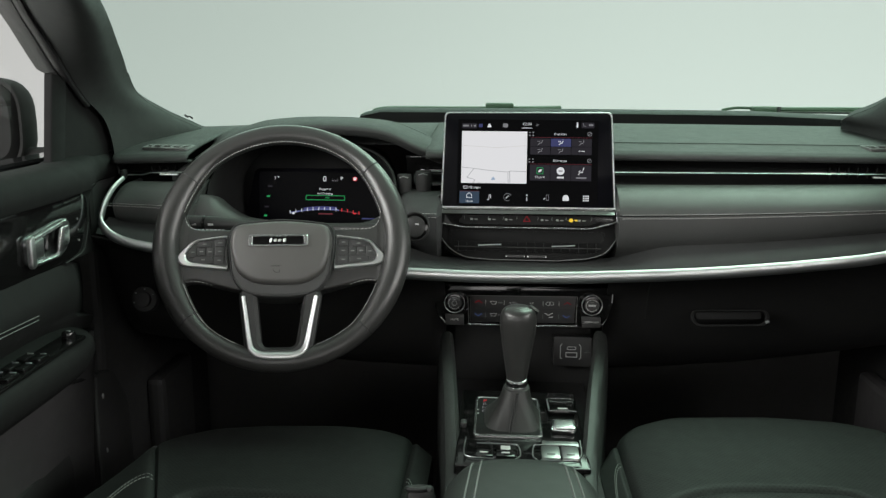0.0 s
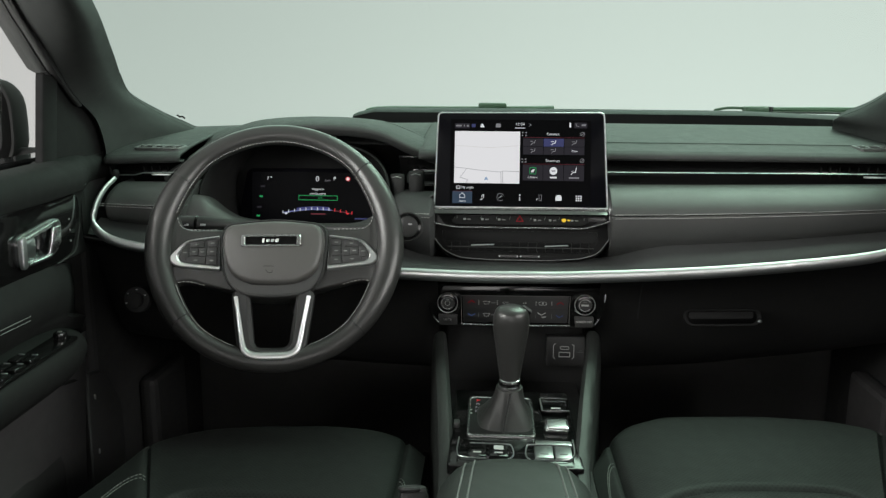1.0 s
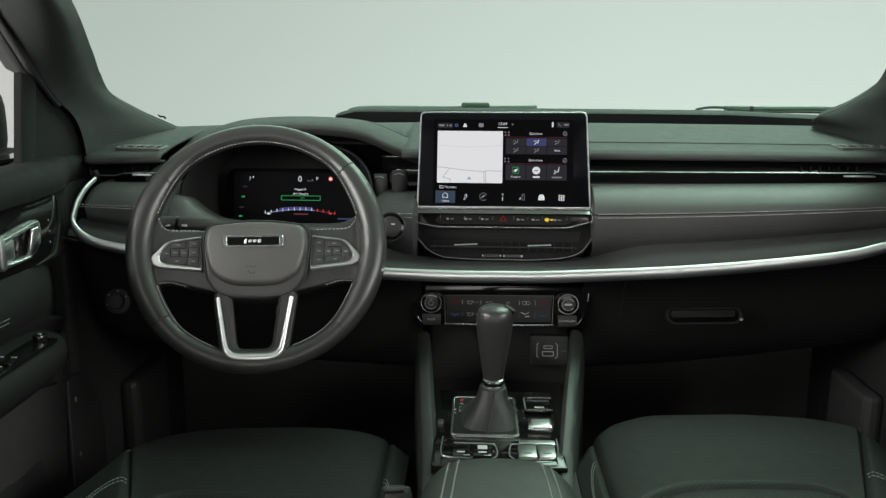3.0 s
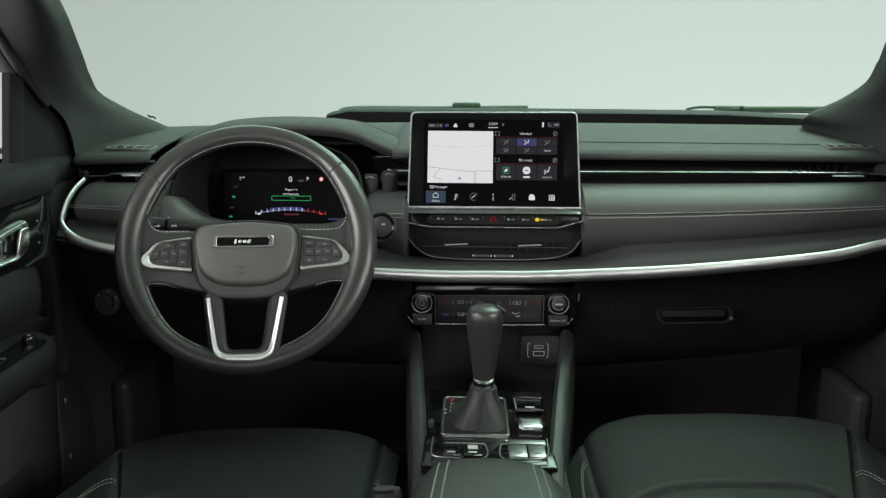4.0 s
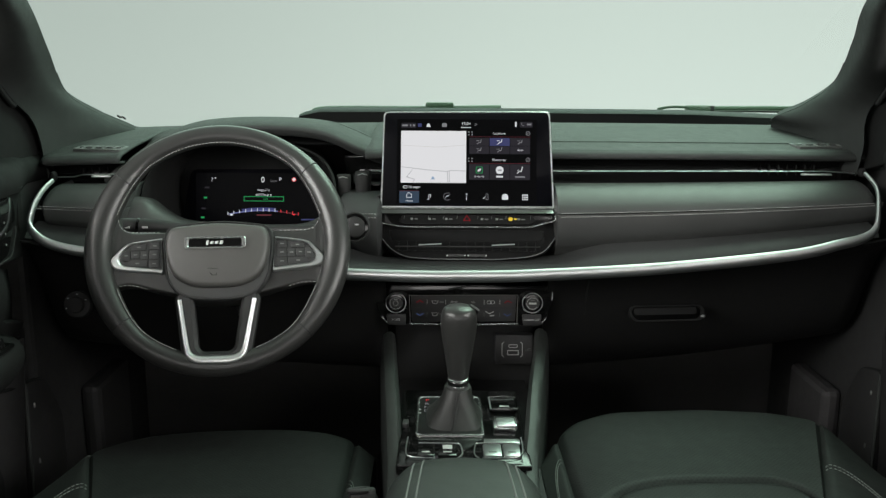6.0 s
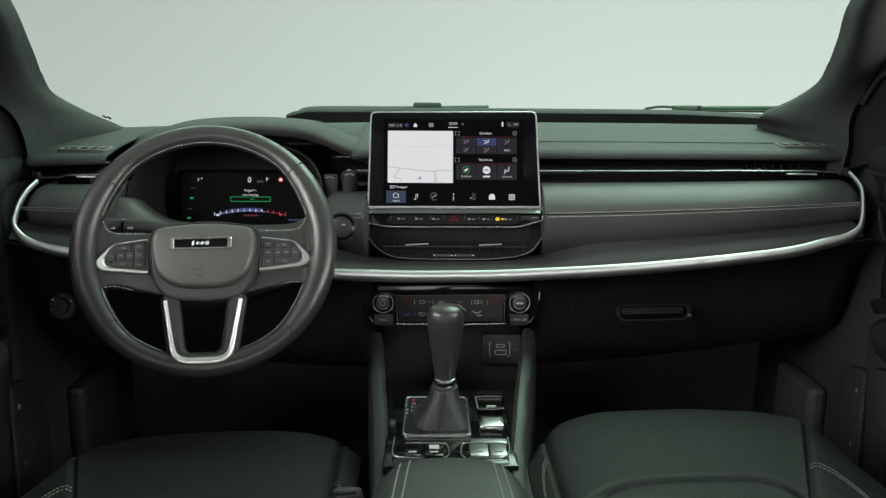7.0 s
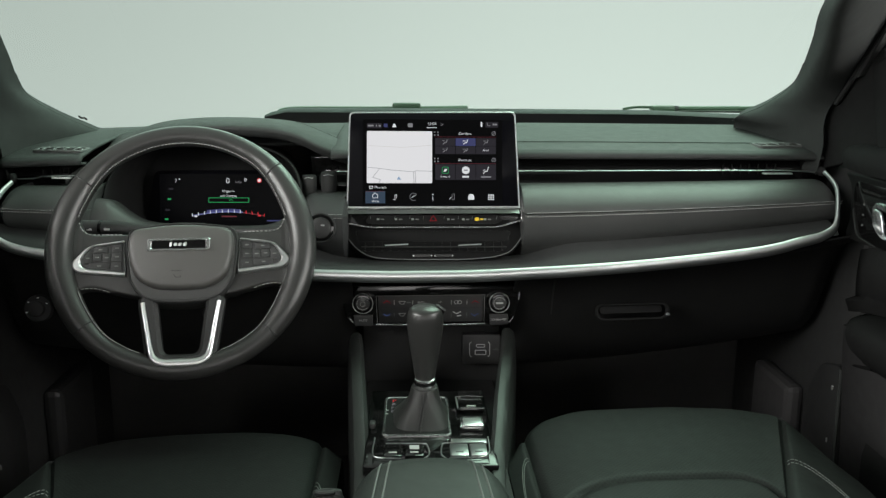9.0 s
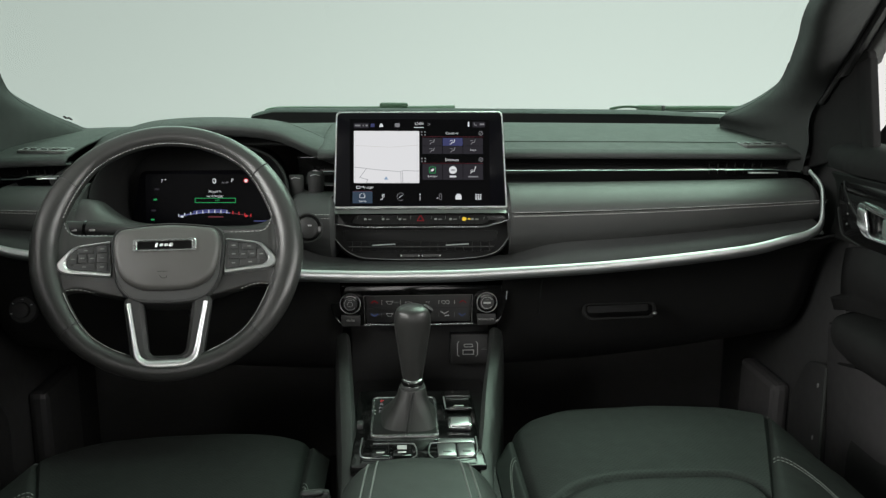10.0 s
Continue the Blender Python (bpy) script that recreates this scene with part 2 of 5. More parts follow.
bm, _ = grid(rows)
setting("backdrop", bm, back, "glowing seamless pale studio backdrop", True)


def plan_y(x):
    """How far the dashboard's front is shifted along its width."""
    return 0.045 * x


def chrome_z(x):
    return 0.9705 + 0.125 * x * x


PILLAR_SHIFT = -0.019
INNER_LEFT = [(-0.47, 0.72, 1.6), (-0.575, 1.0, 1.47), (-0.607, 1.2, 1.372), (-0.65, 1.35, 1.305), (-0.692, 1.5, 1.234), (-0.668, 1.59, 1.19), (-0.624, 1.65, 1.157), (-0.6, 1.7, 1.13), (-0.6, 1.715, 1.08)]
RIDGE_LEFT = [(-0.49, 0.62, 1.56), (-0.555, 0.87, 1.45), (-0.567, 1.05, 1.363), (-0.62, 1.2, 1.314), (-0.662, 1.34, 1.257), (-0.682, 1.42, 1.213), (-0.683, 1.46, 1.167), (-0.677, 1.48, 1.133), (-0.677, 1.495, 1.083)]
OUTER_LEFT = [(-0.6, 0.75, 1.62), (-0.665, 1.0, 1.49), (-0.69, 1.147, 1.3675), (-0.69, 1.2244, 1.2984), (-0.69, 1.296, 1.2355), (-0.69, 1.355, 1.2), (-0.69, 1.38, 1.165), (-0.69, 1.39, 1.125), (-0.69, 1.405, 1.075)]
INNER_RIGHT = [(0.43, 0.72, 1.6), (0.51, 1.0, 1.475), (0.539, 1.2, 1.378), (0.595, 1.35, 1.326), (0.641, 1.5, 1.262), (0.629, 1.59, 1.219), (0.6, 1.65, 1.192), (0.615, 1.7, 1.175), (0.615, 1.715, 1.125)]
RIDGE_RIGHT = [(0.45, 0.62, 1.56), (0.49, 0.87, 1.455), (0.496, 1.05, 1.372), (0.551, 1.2, 1.317), (0.608, 1.36, 1.264), (0.634, 1.44, 1.225), (0.64, 1.48, 1.189), (0.64, 1.5, 1.165), (0.64, 1.515, 1.115)]
OUTER_RIGHT = [(0.57, 0.75, 1.64), (0.635, 1.05, 1.53), (0.66, 1.247, 1.367), (0.66, 1.3105, 1.3038), (0.66, 1.3784, 1.2416), (0.66, 1.405, 1.2172), (0.66, 1.415, 1.19), (0.66, 1.41, 1.158), (0.66, 1.425, 1.108)]


def pillar(s, name, label, inner, ridge, outer):
    """Windscreen pillar trim: a face towards the glass, a soft ridge, and a face towards the cabin."""
    inner, ridge, outer = smooth_path(inner, 6), smooth_path(ridge, 6), smooth_path(outer, 6)
    rows = []
    for a, r, b in zip(inner, ridge, outer):
        row = [a + Vector((s * 0.03, 0.05, 0.01)), a + Vector((s * 0.004, 0.006, 0.0))]
        q0, q1 = a.lerp(r, 0.55), r.lerp(b, 0.45)
        row += [a, a.lerp(r, 0.2), a.lerp(r, 0.4)]
        for k in range(9):
            t = k / 8
            row.append(q0 * (1 - t) ** 2 + r * 2 * t * (1 - t) + q1 * t * t)
        row += [r.lerp(b, 0.65), r.lerp(b, 0.85), b, b + Vector((s * 0.004, 0.010, -0.002)), b + Vector((s * 0.03, 0.04, 0))]
        rows.append(row)
    bm, _ = grid(rows)
    ob = setting(name, bm, PILLAR, label, True)
    part("door_seal", tube([p + Vector((s * 0.005, -0.001, -0.001)) for p in outer[6:27]], 0.0045, 8), RUBBER, ob)
    part("frit_edge", tube([p + Vector((s * 0.0025, 0.004, 0.000)) for p in inner[21:40]], 0.0020, 6), RUBBER, ob)
    return ob


pillar(-1, "pillar_left", "dark grey windscreen pillar trim", INNER_LEFT, RIDGE_LEFT, OUTER_LEFT)
pillar(1, "pillar_right", "dark grey windscreen pillar trim", INNER_RIGHT, RIDGE_RIGHT, OUTER_RIGHT)

rows = []
for v in range(13):
    t = v / 12
    y, z = 2.02 - 1.35 * t, 1.10 + 0.54 * t
    half = 0.80 - 0.20 * t
    rows.append([(PILLAR_SHIFT + half * u, y + 0.10 * (1 - u * u) - 0.08, z + 0.012 * (1 - u * u)) for u in (k / 8 - 1 for k in range(17))])
bm, _ = grid(rows)
ob = setting("window_1", bm, WINDSHIELD, "green tinted windscreen glass", True)
setting("ceiling", block(-0.66, 0.61, -1.3, 0.74, 1.60, 1.64, 0.01), PILLAR, "dark headliner")
setting("floor", block(-0.80, 0.78, -1.3, 1.95, 0.36, 0.42, 0.0), CARPET, "black carpeted car floor")
setting("firewall", block(-0.80, 0.78, 1.80, 1.83, 0.42, 1.12, 0.0), CARPET, "black carpeted bulkhead under the dashboard")
setting("rear_wall", block(-0.78, 0.75, -1.34, -1.3, 0.42, 1.12, 0.0), DARK, "black rear bulkhead")
# black sill under the windscreen
rows = []
for k in range(25):
    x = -0.345 + 1.065 * k / 24
    top = 1.1925 - 0.25 * max(0.0, -x - 0.305) - 0.035 * max(0, x - 0.5)
    rows.append([(x, 1.84 - 0.10 * x * x, 1.10), (x, 1.84 - 0.10 * x * x, top - 0.004), (x, 1.85 - 0.10 * x * x, top), (x, 1.93 - 0.10 * x * x, top + 0.002), (x, 1.95, 1.10)])
bm, _ = grid(rows)
setting("trim", bm, VENT_BLACK, "black strip under the windscreen", True)

# wipers, outside the glass
wiper = thing("windscreen_wiper", "green-tinted windscreen wiper seen through the glass", "wiper")
part("arm", tube(smooth_path([(0.56, 2.0, 1.194), (0.64, 2.0, 1.1945), (0.72, 1.99, 1.1955), (0.80, 1.95, 1.1965)], 6), 0.0058, 8, flat=1.4), WIPER, wiper)
part("blade", tube(smooth_path([(0.545, 2.02, 1.188), (0.66, 2.02, 1.187), (0.80, 1.97, 1.188)], 6), 0.0026, 8, flat=1.6), RUBBER, wiper)
joint = part("joint", block(0.530, 0.592, 1.985, 2.02, 1.188, 1.2005, 0.004), WIPER, wiper)
part("clip", block(0.582, 0.590, 1.982, 1.99, 1.188, 1.201, 0.001), RUBBER, joint)
part("arm_root", tube(smooth_path([(0.47, 2.03, 1.190), (0.50, 2.02, 1.196), (0.54, 2.0, 1.196)], 6), 0.0032, 8), WIPER, wiper)
wiper2 = thing("windscreen_wiper", "dark windscreen wiper resting at the bottom of the glass", "wiper")
part("arm", tube(smooth_path([(-0.345, 2.03, 1.180), (-0.30, 2.03, 1.187), (-0.1, 2.03, 1.188), (0.10, 2.06, 1.190)], 6), 0.006, 8, flat=1.6), WIPER, wiper2)
part("washer_nozzle", block(-0.078, -0.012, 2.0, 2.03, 1.190, 1.203, 0.004), WIPER, wiper2)

# ---- doors ----
DOOR_PROFILE = [(-0.735, 1.140), (-0.700, 1.149), (-0.668, 1.148), (-0.654, 1.138), (-0.650, 1.122), (-0.655, 1.106)]
PAD_PROFILE = [(-0.664, 1.006), (-0.656, 0.990), (-0.650, 0.970), (-0.655, 0.945), (-0.668, 0.920), (-0.674, 0.905)]
ARM_PROFILE = [(-0.676, 0.917), (-0.64, 0.917), (-0.616, 0.914), (-0.604, 0.906), (-0.602, 0.890), (-0.612, 0.868), (-0.640, 0.846), (-0.680, 0.83)]
LOW_PROFILE = [(-0.668, 0.88), (-0.674, 0.80), (-0.685, 0.66), (-0.69, 0.45)]


def door(s, name, y_front, label):
    d = tagged(new(name), label, "door", kind="structure")

    lift = {"upper_trim": 0.030, "armrest": 0.010, "lower_panel": 0.0}

    def sweep(profile, y0, y1, n, mat, pname, plabel="", nose=0.0):
        prof = smooth_path([(p[0], 0, p[1]) for p in profile], 5)
        rows = []
        for i in range(n + 1):
            t = i / n
            y = y0 + (y1 - y0) * t
            k = max(0.0, (t - 1 + nose) / nose) if nose else 0
            row = []
            for p in prof:
                w = max(0.0, min(1.0, (y - y_front + 0.06) / 0.12))
                x = p.x - 0.045 * w * w * (pname == "upper_trim") - k * k * 0.05 * (1 if p.x > -0.665 else 0.0) * min(1, (p.x + 0.672) / 0.06 + 0.25)
                row.append((x if s < 0 else -x, y, p.z + (0.0 if s < 0 else lift.get(pname, 0.018)) - 0.02 * k * k * (1 if nose else 0)))
            rows.append(row)
        bm, _ = grid(rows)
        ob = part(pname, bm, mat, d, plabel)
        sol = ob.modifiers.new("thickness", "SOLIDIFY")
        sol.thickness, sol.offset = 0.004, 0
        return ob
    sweep([(a, b - 0.008) for a, b in DOOR_PROFILE], 0.0, 1.44, 14, DOOR, "upper_trim", "padded black upper door trim")
    sweep([(-0.657, 1.107), (-0.668, 1.085), (-0.671, 1.04), (-0.665, 1.003)], 0.0, y_front - 0.01, 6, DOOR, "inlay", "smooth black inlay")
    sweep(PAD_PROFILE, 0.0, y_front - 0.03, 24, DOOR, "door_pad", nose=0.1)
    sweep(ARM_PROFILE, 0.0, y_front - 0.07, 24, DOOR, "armrest", nose=0.12)
    sweep(LOW_PROFILE, 0.0, y_front - 0.03, 8, LIT_LOWER, "lower_panel")
    sx = lambda x: x if s < 0 else -x
    # map pocket bulge
    rows = []
    for i in range(13):
        t = i / 12
        b = 0.05 * math.sin(math.pi * min(1, t * 1.1)) if t < 0.92 else 0.0
        rows.append([(sx(-0.69 + (b + 0.015) * w), 0.25 + (y_front - 0.36) * t, z) for w, z in ((0.0, 0.72), (0.6, 0.715), (1.0, 0.69), (1.0, 0.55), (0.6, 0.46), (0, 0.45))])
    bm, _ = grid(rows)
    part("door_pocket", bm, PLASTIC, d)
    # edge of the door, its seal and the jamb behind it
    part("edge_seal", tube([(sx(-0.676), y_front - 0.022 + 0.03 * (z - 0.78), z) for z in (0.45, 0.6, 0.70, 0.80)], 0.0035, 8), PILLAR, d)
    # window frame along the pillar, divider and sail panel in front of the side window
    if s < 0:
        seam = [(-0.668, 1.0, 1.487), (-0.692, 1.147, 1.3645), (-0.693, 1.184, 1.331), (-0.693, 1.2244, 1.2955), (-0.693, 1.275, 1.250)]
        edge = [(-0.705, 0.99, 1.515), (-0.72, 1.148, 1.3676), (-0.72, 1.1922, 1.3249), (-0.72, 1.225, 1.293), (-0.72, 1.254, 1.266)]
        div = ((1.191, 1.130), (1.2313, 1.130), (1.256, 1.262), (1.217, 1.272))
        sail = ((1.225, 1.130), (1.45, 1.08), (1.45, 1.20), (1.36, 1.262), (1.30, 1.290), (1.246, 1.275))
    else:
        seam = [(0.638, 1.05, 1.527), (0.662, 1.200, 1.411), (0.663, 1.247, 1.364), (0.663, 1.3105, 1.3008), (0.663, 1.345, 1.270)]
        edge = [(0.675, 1.04, 1.55), (0.69, 1.210, 1.38), (0.69, 1.262, 1.3295), (0.69, 1.289, 1.3037), (0.69, 1.300, 1.285)]
        div = ((1.2185, 1.165), (1.2500, 1.165), (1.292, 1.290), (1.2563, 1.303))
        sail = ((1.240, 1.165), (1.50, 1.10), (1.50, 1.24), (1.43, 1.290), (1.34, 1.335), (1.275, 1.310))
    wx = abs(seam[-1][0])
    rows = []
    for a, b in zip(smooth_path(seam, 5), smooth_path(edge, 5)):
        n = Vector((-s * 0.8, -0.5, -0.25)).normalized()
        rows.append([a + Vector((s * 0.02, 0.02, 0)), a, a.lerp(b, 0.12) + n * 0.006, a.lerp(b, 0.3) + n * 0.008, a.lerp(b, 0.44) + n * 0.005, a.lerp(b, 0.5) - n * 0.001, a.lerp(b, 0.58) + n * 0.003, a.lerp(b, 0.8) + n * 0.004, b, b + Vector((s * 0.03, 0.02, 0.01))])
    bm, _ = grid(rows)
    part("window_frame", bm, PLASTIC, d)
    for pname, quad, x0, mat in (("divider", div, wx + 0.002, DOOR), ("sail_panel", sail, wx + 0.010, DOOR)):
        bm = slab(rounded([(y, z) for y, z in quad], 0.006, 3), 0.012, 0.004, 3)
        fm = Matrix(((0, 0, -s, s * x0), (1, 0, 0, 0), (0, 1, 0, 0), (0, 0, 0, 1)))
        part(pname, bm, mat, d, m=fm)
    # gloss bezel round the handle and the lock switch
    dz = 0.0 if s < 0 else 0.020
    y1 = y_front - 0.024
    bez = [(y1, 1.087 + dz), (y1 - 0.007, 1.045 + dz), (y1 - 0.024, 1.010 + dz), (y1 - 0.075, 1.004 + dz), (y1 - 0.22, 1.000 + dz), (y1 - 0.33, 1.025 + dz), (y1 - 0.33, 1.085 + dz), (y1 - 0.22, 1.098 + dz), (y1 - 0.02, 1.100 + dz)]
    bezel = part("handle_bezel", slab(rounded(bez, 0.014, 4), 0.006, 0.003), GLOSS, d, "gloss black handle surround", m=Matrix(((0, 0, -s, s * 0.6615), (1, 0, 0, 0), (0, 1, 0, 0), (0, 0, 0, 1))))
    part("bezel_edge", tube([(p[0], p[1], 0.0) for p in rounded(bez[:5], 0.012, 4)[6:-6]], 0.0011, 6), PILLAR, bezel)
    for k in range(3):
        part("lock_mark", slab(rect(y1 - 0.040, y1 - 0.036, 1.028 + dz + 0.016 * k, 1.031 + dz + 0.016 * k, 0.001), 0.0006), FAINT, bezel, m=pose(0, 0, 0.0008))
    # inside handle: a bright bezel with a pull behind it
    hy = y_front - 0.155
    hm = Matrix.Translation((sx(-0.652), hy, 1.043 if s < 0 else 1.064)) @ pose(0, 0, 0, 90, 0, 90 if s < 0 else -90)
    h = part("door_handle", ring_slab(rounded([(-0.054, 0.016), (0.048, 0.028), (0.056, 0.021), (0.044, -0.014), (0.024, -0.024), (-0.044, -0.024), (-0.054, -0.017)], 0.008, 4),
             rounded([(-0.044, 0.009), (0.038, 0.019), (0.044, 0.014), (0.033, -0.010), (0.018, -0.017), (-0.036, -0.017), (-0.044, -0.012)], 0.006, 4), 0.009, 0.003), CHROME, d, "polished metal pull handle", m=hm if s < 0 else hm @ Matrix.Scale(-1, 4, (1, 0, 0)))
    part("pull", slab(rounded([(-0.046, 0.007), (-0.010, 0.011), (-0.012, -0.016), (-0.046, -0.014)], 0.004), 0.006, 0.002), INLAY, h, m=pose(0, 0, -0.004))
    part("cup", slab(rounded([(-0.046, 0.010), (0.042, 0.021), (0.034, -0.012), (0.018, -0.019), (-0.04, -0.019)], 0.006), 0.004), DARK, h, m=pose(0, 0, -0.010))
    part("end_cap", slab(rounded([(-0.0545, 0.017), (-0.043, 0.020), (-0.043, -0.022), (-0.050, -0.025), (-0.0545, -0.02)], 0.003), 0.006, 0.002), SATIN, h, m=pose(0, 0, 0.002))
    part("finger_plate", slab(rounded([(0.026, 0.017), (0.043, 0.019), (0.040, -0.006), (0.026, -0.016), (0.016, -0.016)], 0.004), 0.004, 0.001), CHROME, h, "bright metal pull face", m=pose(0, 0, -0.003, 0, -12, 0))
    for off in (0.0, 0.006):
        stitches([(sx(-0.6495 + 0.0002 * k - off * 0.2), 0.62 + 0.03 * k, 0.969 - 0.0008 * k - off + dz * 0.6) for k in range(15)], SEAT_THREAD, d, 0.0034, 0.0016, 0.0006)
    # door edge below the dashboard
    part("edge_panel", slab(rounded([(y_front - 0.012, 0.45), (y_front + 0.105, 0.45), (y_front + 0.11, 0.70), (y_front + 0.06, 0.785), (y_front - 0.012, 0.80)], 0.02, 4), 0.012, 0.004), PLASTIC, d, m=Matrix(((0, 0, -s, s * 0.682), (1, 0, 0, 0), (0, 1, 0, 0), (0, 0, 0, 1))))
    # two silver ovals modelled for the glints on the edge panel
    for zz in (0.66, 0.755):
        part("edge_glint", slab(oval(0, 0, 0.002, 0.0045), 0.003, 0.001), SATIN, d, m=Matrix(((0, 0, -s, s * 0.680), (1, 0, 0, y_front + 0.012), (0, 1, 0, zz), (0, 0, 0, 1))))
    if s < 0:
        plate = part("switch_plate", block(-0.640, -0.606, 0.80, 1.08, 0.912, 0.919, 0.003), GLOSS, d, m=pose(0, 0, 0.001))
        for k in range(6):
            xx, yy = (-0.631, -0.614)[k % 2], 0.905 + 0.034 * (k // 2)
            part("window_switch", block(xx - 0.007, xx + 0.007, yy - 0.012, yy + 0.012, 0.917, 0.924, 0.002), GLOSS, plate)
            # silver sliver in place of the glint on each switch
            part("switch_glint", block(xx - 0.004, xx + 0.004, yy + 0.009, yy + 0.0105, 0.9235, 0.9247, 0.0004), SATIN, plate)
        knob = part("mirror_switch", slab(oval(0, 0, 0.009, 0.009), 0.012, 0.003), GLOSS, plate, m=pose(-0.618, 1.055, 0.931))
        # silver spot in place of the glint on the knob
        part("knob_glint", slab(oval(0, 0, 0.003, 0.0015), 0.001), SATIN, knob, m=pose(0, 0, 0.001))
    return d


door(-1, "door_1", 1.25, "black driver's door with polished handle and window switches")
door(1, "door_2", 1.325, "black passenger door with polished handle and padded armrest")
for s, n in ((-1, "window_2"), (1, "window_3")):
    x = -0.728 if s < 0 else 0.698
    bm = bmesh.new()
    vs = [bm.verts.new(p) for p in ((x, -0.9, 1.15), (x, 1.24, 1.13), (x, 1.27, 1.29), (x - s * 0.04, 0.6, 1.60), (x - s * 0.04, -0.9, 1.60))]
    bm.faces.new(vs)
    setting(n, bm, SIDE_GLASS, "clear side window glass")
for s, n in ((-1, "door_jamb_left"), (1, "door_jamb_right")):
    x0, x1 = (-0.80, -0.70) if s < 0 else (0.70, 0.78)
    setting(n, block(x0, x1, 1.31, 1.82, 0.42, 1.13, 0.01), DARK, "black footwell side")
    kx0, kx1 = (-0.70, -0.665) if s < 0 else (0.665, 0.70)
    # right panel paler, left darker: uneven light put into the colours
    kick = setting("kick_panel_left" if s < 0 else "kick_panel_right", block(kx0, kx1, 1.465, 1.625, 0.43, 0.708, 0.012), PLASTIC if s < 0 else LIT_LOWER, "black kick panel in the footwell")
    setting("body_side_left" if s < 0 else "body_side_right", block(-0.80 if s < 0 else 0.74, -0.76 if s < 0 else 0.78, -1.3, 1.4, 0.3, 1.14, 0.0), PAINT, "dark painted body side")

# outside mirror
MM = pose(-0.950, 1.47, 1.180) @ Matrix.Diagonal((1.0, 1.0, 1.12, 1.0))
mirror = thing("wing_mirror", "dark grey door mirror housing outside the side window", "mirror", MM)
rows = []
for k in range(9):
    a = -0.5 + k / 8
    rr = math.sqrt(max(0.0, 1 - (2 * a) ** 2)) ** 0.6
    rows.append([(0.075 * rr * math.copysign(abs(math.cos(b)) ** 0.6, math.cos(b)), 0.11 * a, 0.072 * rr * math.copysign(abs(math.sin(b)) ** 0.6, math.sin(b))) for b in (2 * math.pi * j / 28 for j in range(28))])
bm, V = grid(rows[1:-1], closed_v=True)
bm.faces.new(V[0])
bm.faces.new(V[-1])
part("housing", bm, VOID, mirror)
part("rim", tube([(0.073 * math.copysign(abs(math.cos(b)) ** 0.6, math.cos(b)), -0.03, 0.070 * math.copysign(abs(math.sin(b)) ** 0.6, math.sin(b))) for b in (2 * math.pi * j / 40 for j in range(40))], 0.005, 6, closed=True, up=(0, 1, 0)), VOID, mirror)
part("mirror_foot", tube([(0.02, 0.0, -0.062), (0.10, -0.01, -0.062), (0.20, -0.06, -0.062)], 0.026, 12, flat=0.9), VOID, mirror)

copy_thing(mirror, pose(1.02, 1.50, 1.240) @ Matrix.Diagonal((-1.0, 1.0, 1.12, 1.0)))

# ---- dashboard ----
dash = thing("dashboard", "black leather-wrapped dashboard with double stitching and chrome trim", "dashboard")


def dash_point(x, y, z):
    low = max(0.0, min(1.0, (1.14 - z) / 0.16))
    return Vector((x, y + plan_y(x), z - (0.03 if x < 0 else 0.008) * x * x * (1 - low) + 0.125 * x * x * low ** 1.5))


def sheet(profile, x0, x1, n, mat, name, label="", curl=(0, 0), parent=None):
    """A dashboard panel: a profile of y and z swept across the car; curl rounds its ends backwards."""
    prof = smooth_path([(0, *p) for p in profile], 5)
    rows = []
    for i in range(n + 1):
        x = x0 + (x1 - x0) * i / n
        k = 0.0
        if curl[0] and x - x0 < curl[0]:
            k = 1 - (x - x0) / curl[0]
        if curl[1] and x1 - x < curl[1]:
            k = 1 - (x1 - x) / curl[1]
        back = 0.06 * (1 - math.sqrt(max(0, 1 - k * k)))
        rows.append([dash_point(x, p.y + back, p.z) for p in prof])
    bm, _ = grid(rows)
    ob = part(name, bm, mat, parent or dash, label)
    sol = ob.modifiers.new("thickness", "SOLIDIFY")
    sol.thickness, sol.offset = 0.004, 0
    return ob


TOP = [(2.00, 1.12), (1.85, 1.162), (1.70, 1.172), (1.50, 1.160), (1.42, 1.150), (1.404, 1.1465), (1.397, 1.142), (1.400, 1.137), (1.42, 1.135)]
MID = [(1.415, 1.088), (1.38, 1.095), (1.352, 1.0935), (1.328, 1.085), (1.309, 1.0705), (1.3005, 1.0575)]
FACE = [(1.301, 1.0565), (1.3015, 1.038), (1.305, 1.020), (1.313, 1.006), (1.322, 0.997), (1.331, 0.988), (1.342, 0.980)]
sheet(TOP, -0.698, -0.56, 16, DASH_TOP, "top_pad", curl=(0.02, 0))
sheet(TOP[:3] + [(1.58, 1.166), (1.52, 1.150)], -0.56, -0.165, 20, DASH_TOP, "top_pad")
sheet(TOP, -0.165, 0.694, 50, DASH_TOP, "top_pad", curl=(0, 0.02))
sheet([(1.42, 1.138), (1.435, 1.115), (1.42, 1.086)], -0.690, -0.535, 8, GLOSS, "vent_recess")
sheet([(1.42, 1.138), (1.435, 1.115), (1.42, 1.086)], -0.20, 0.688, 20, GLOSS, "vent_recess")
sheet(MID, -0.652, -0.525, 24, LEATHER, "mid_pad", curl=(0.01, 0.03))
sheet(FACE, -0.652, -0.525, 24, LEATHER, "face_pad", curl=(0.01, 0.03))
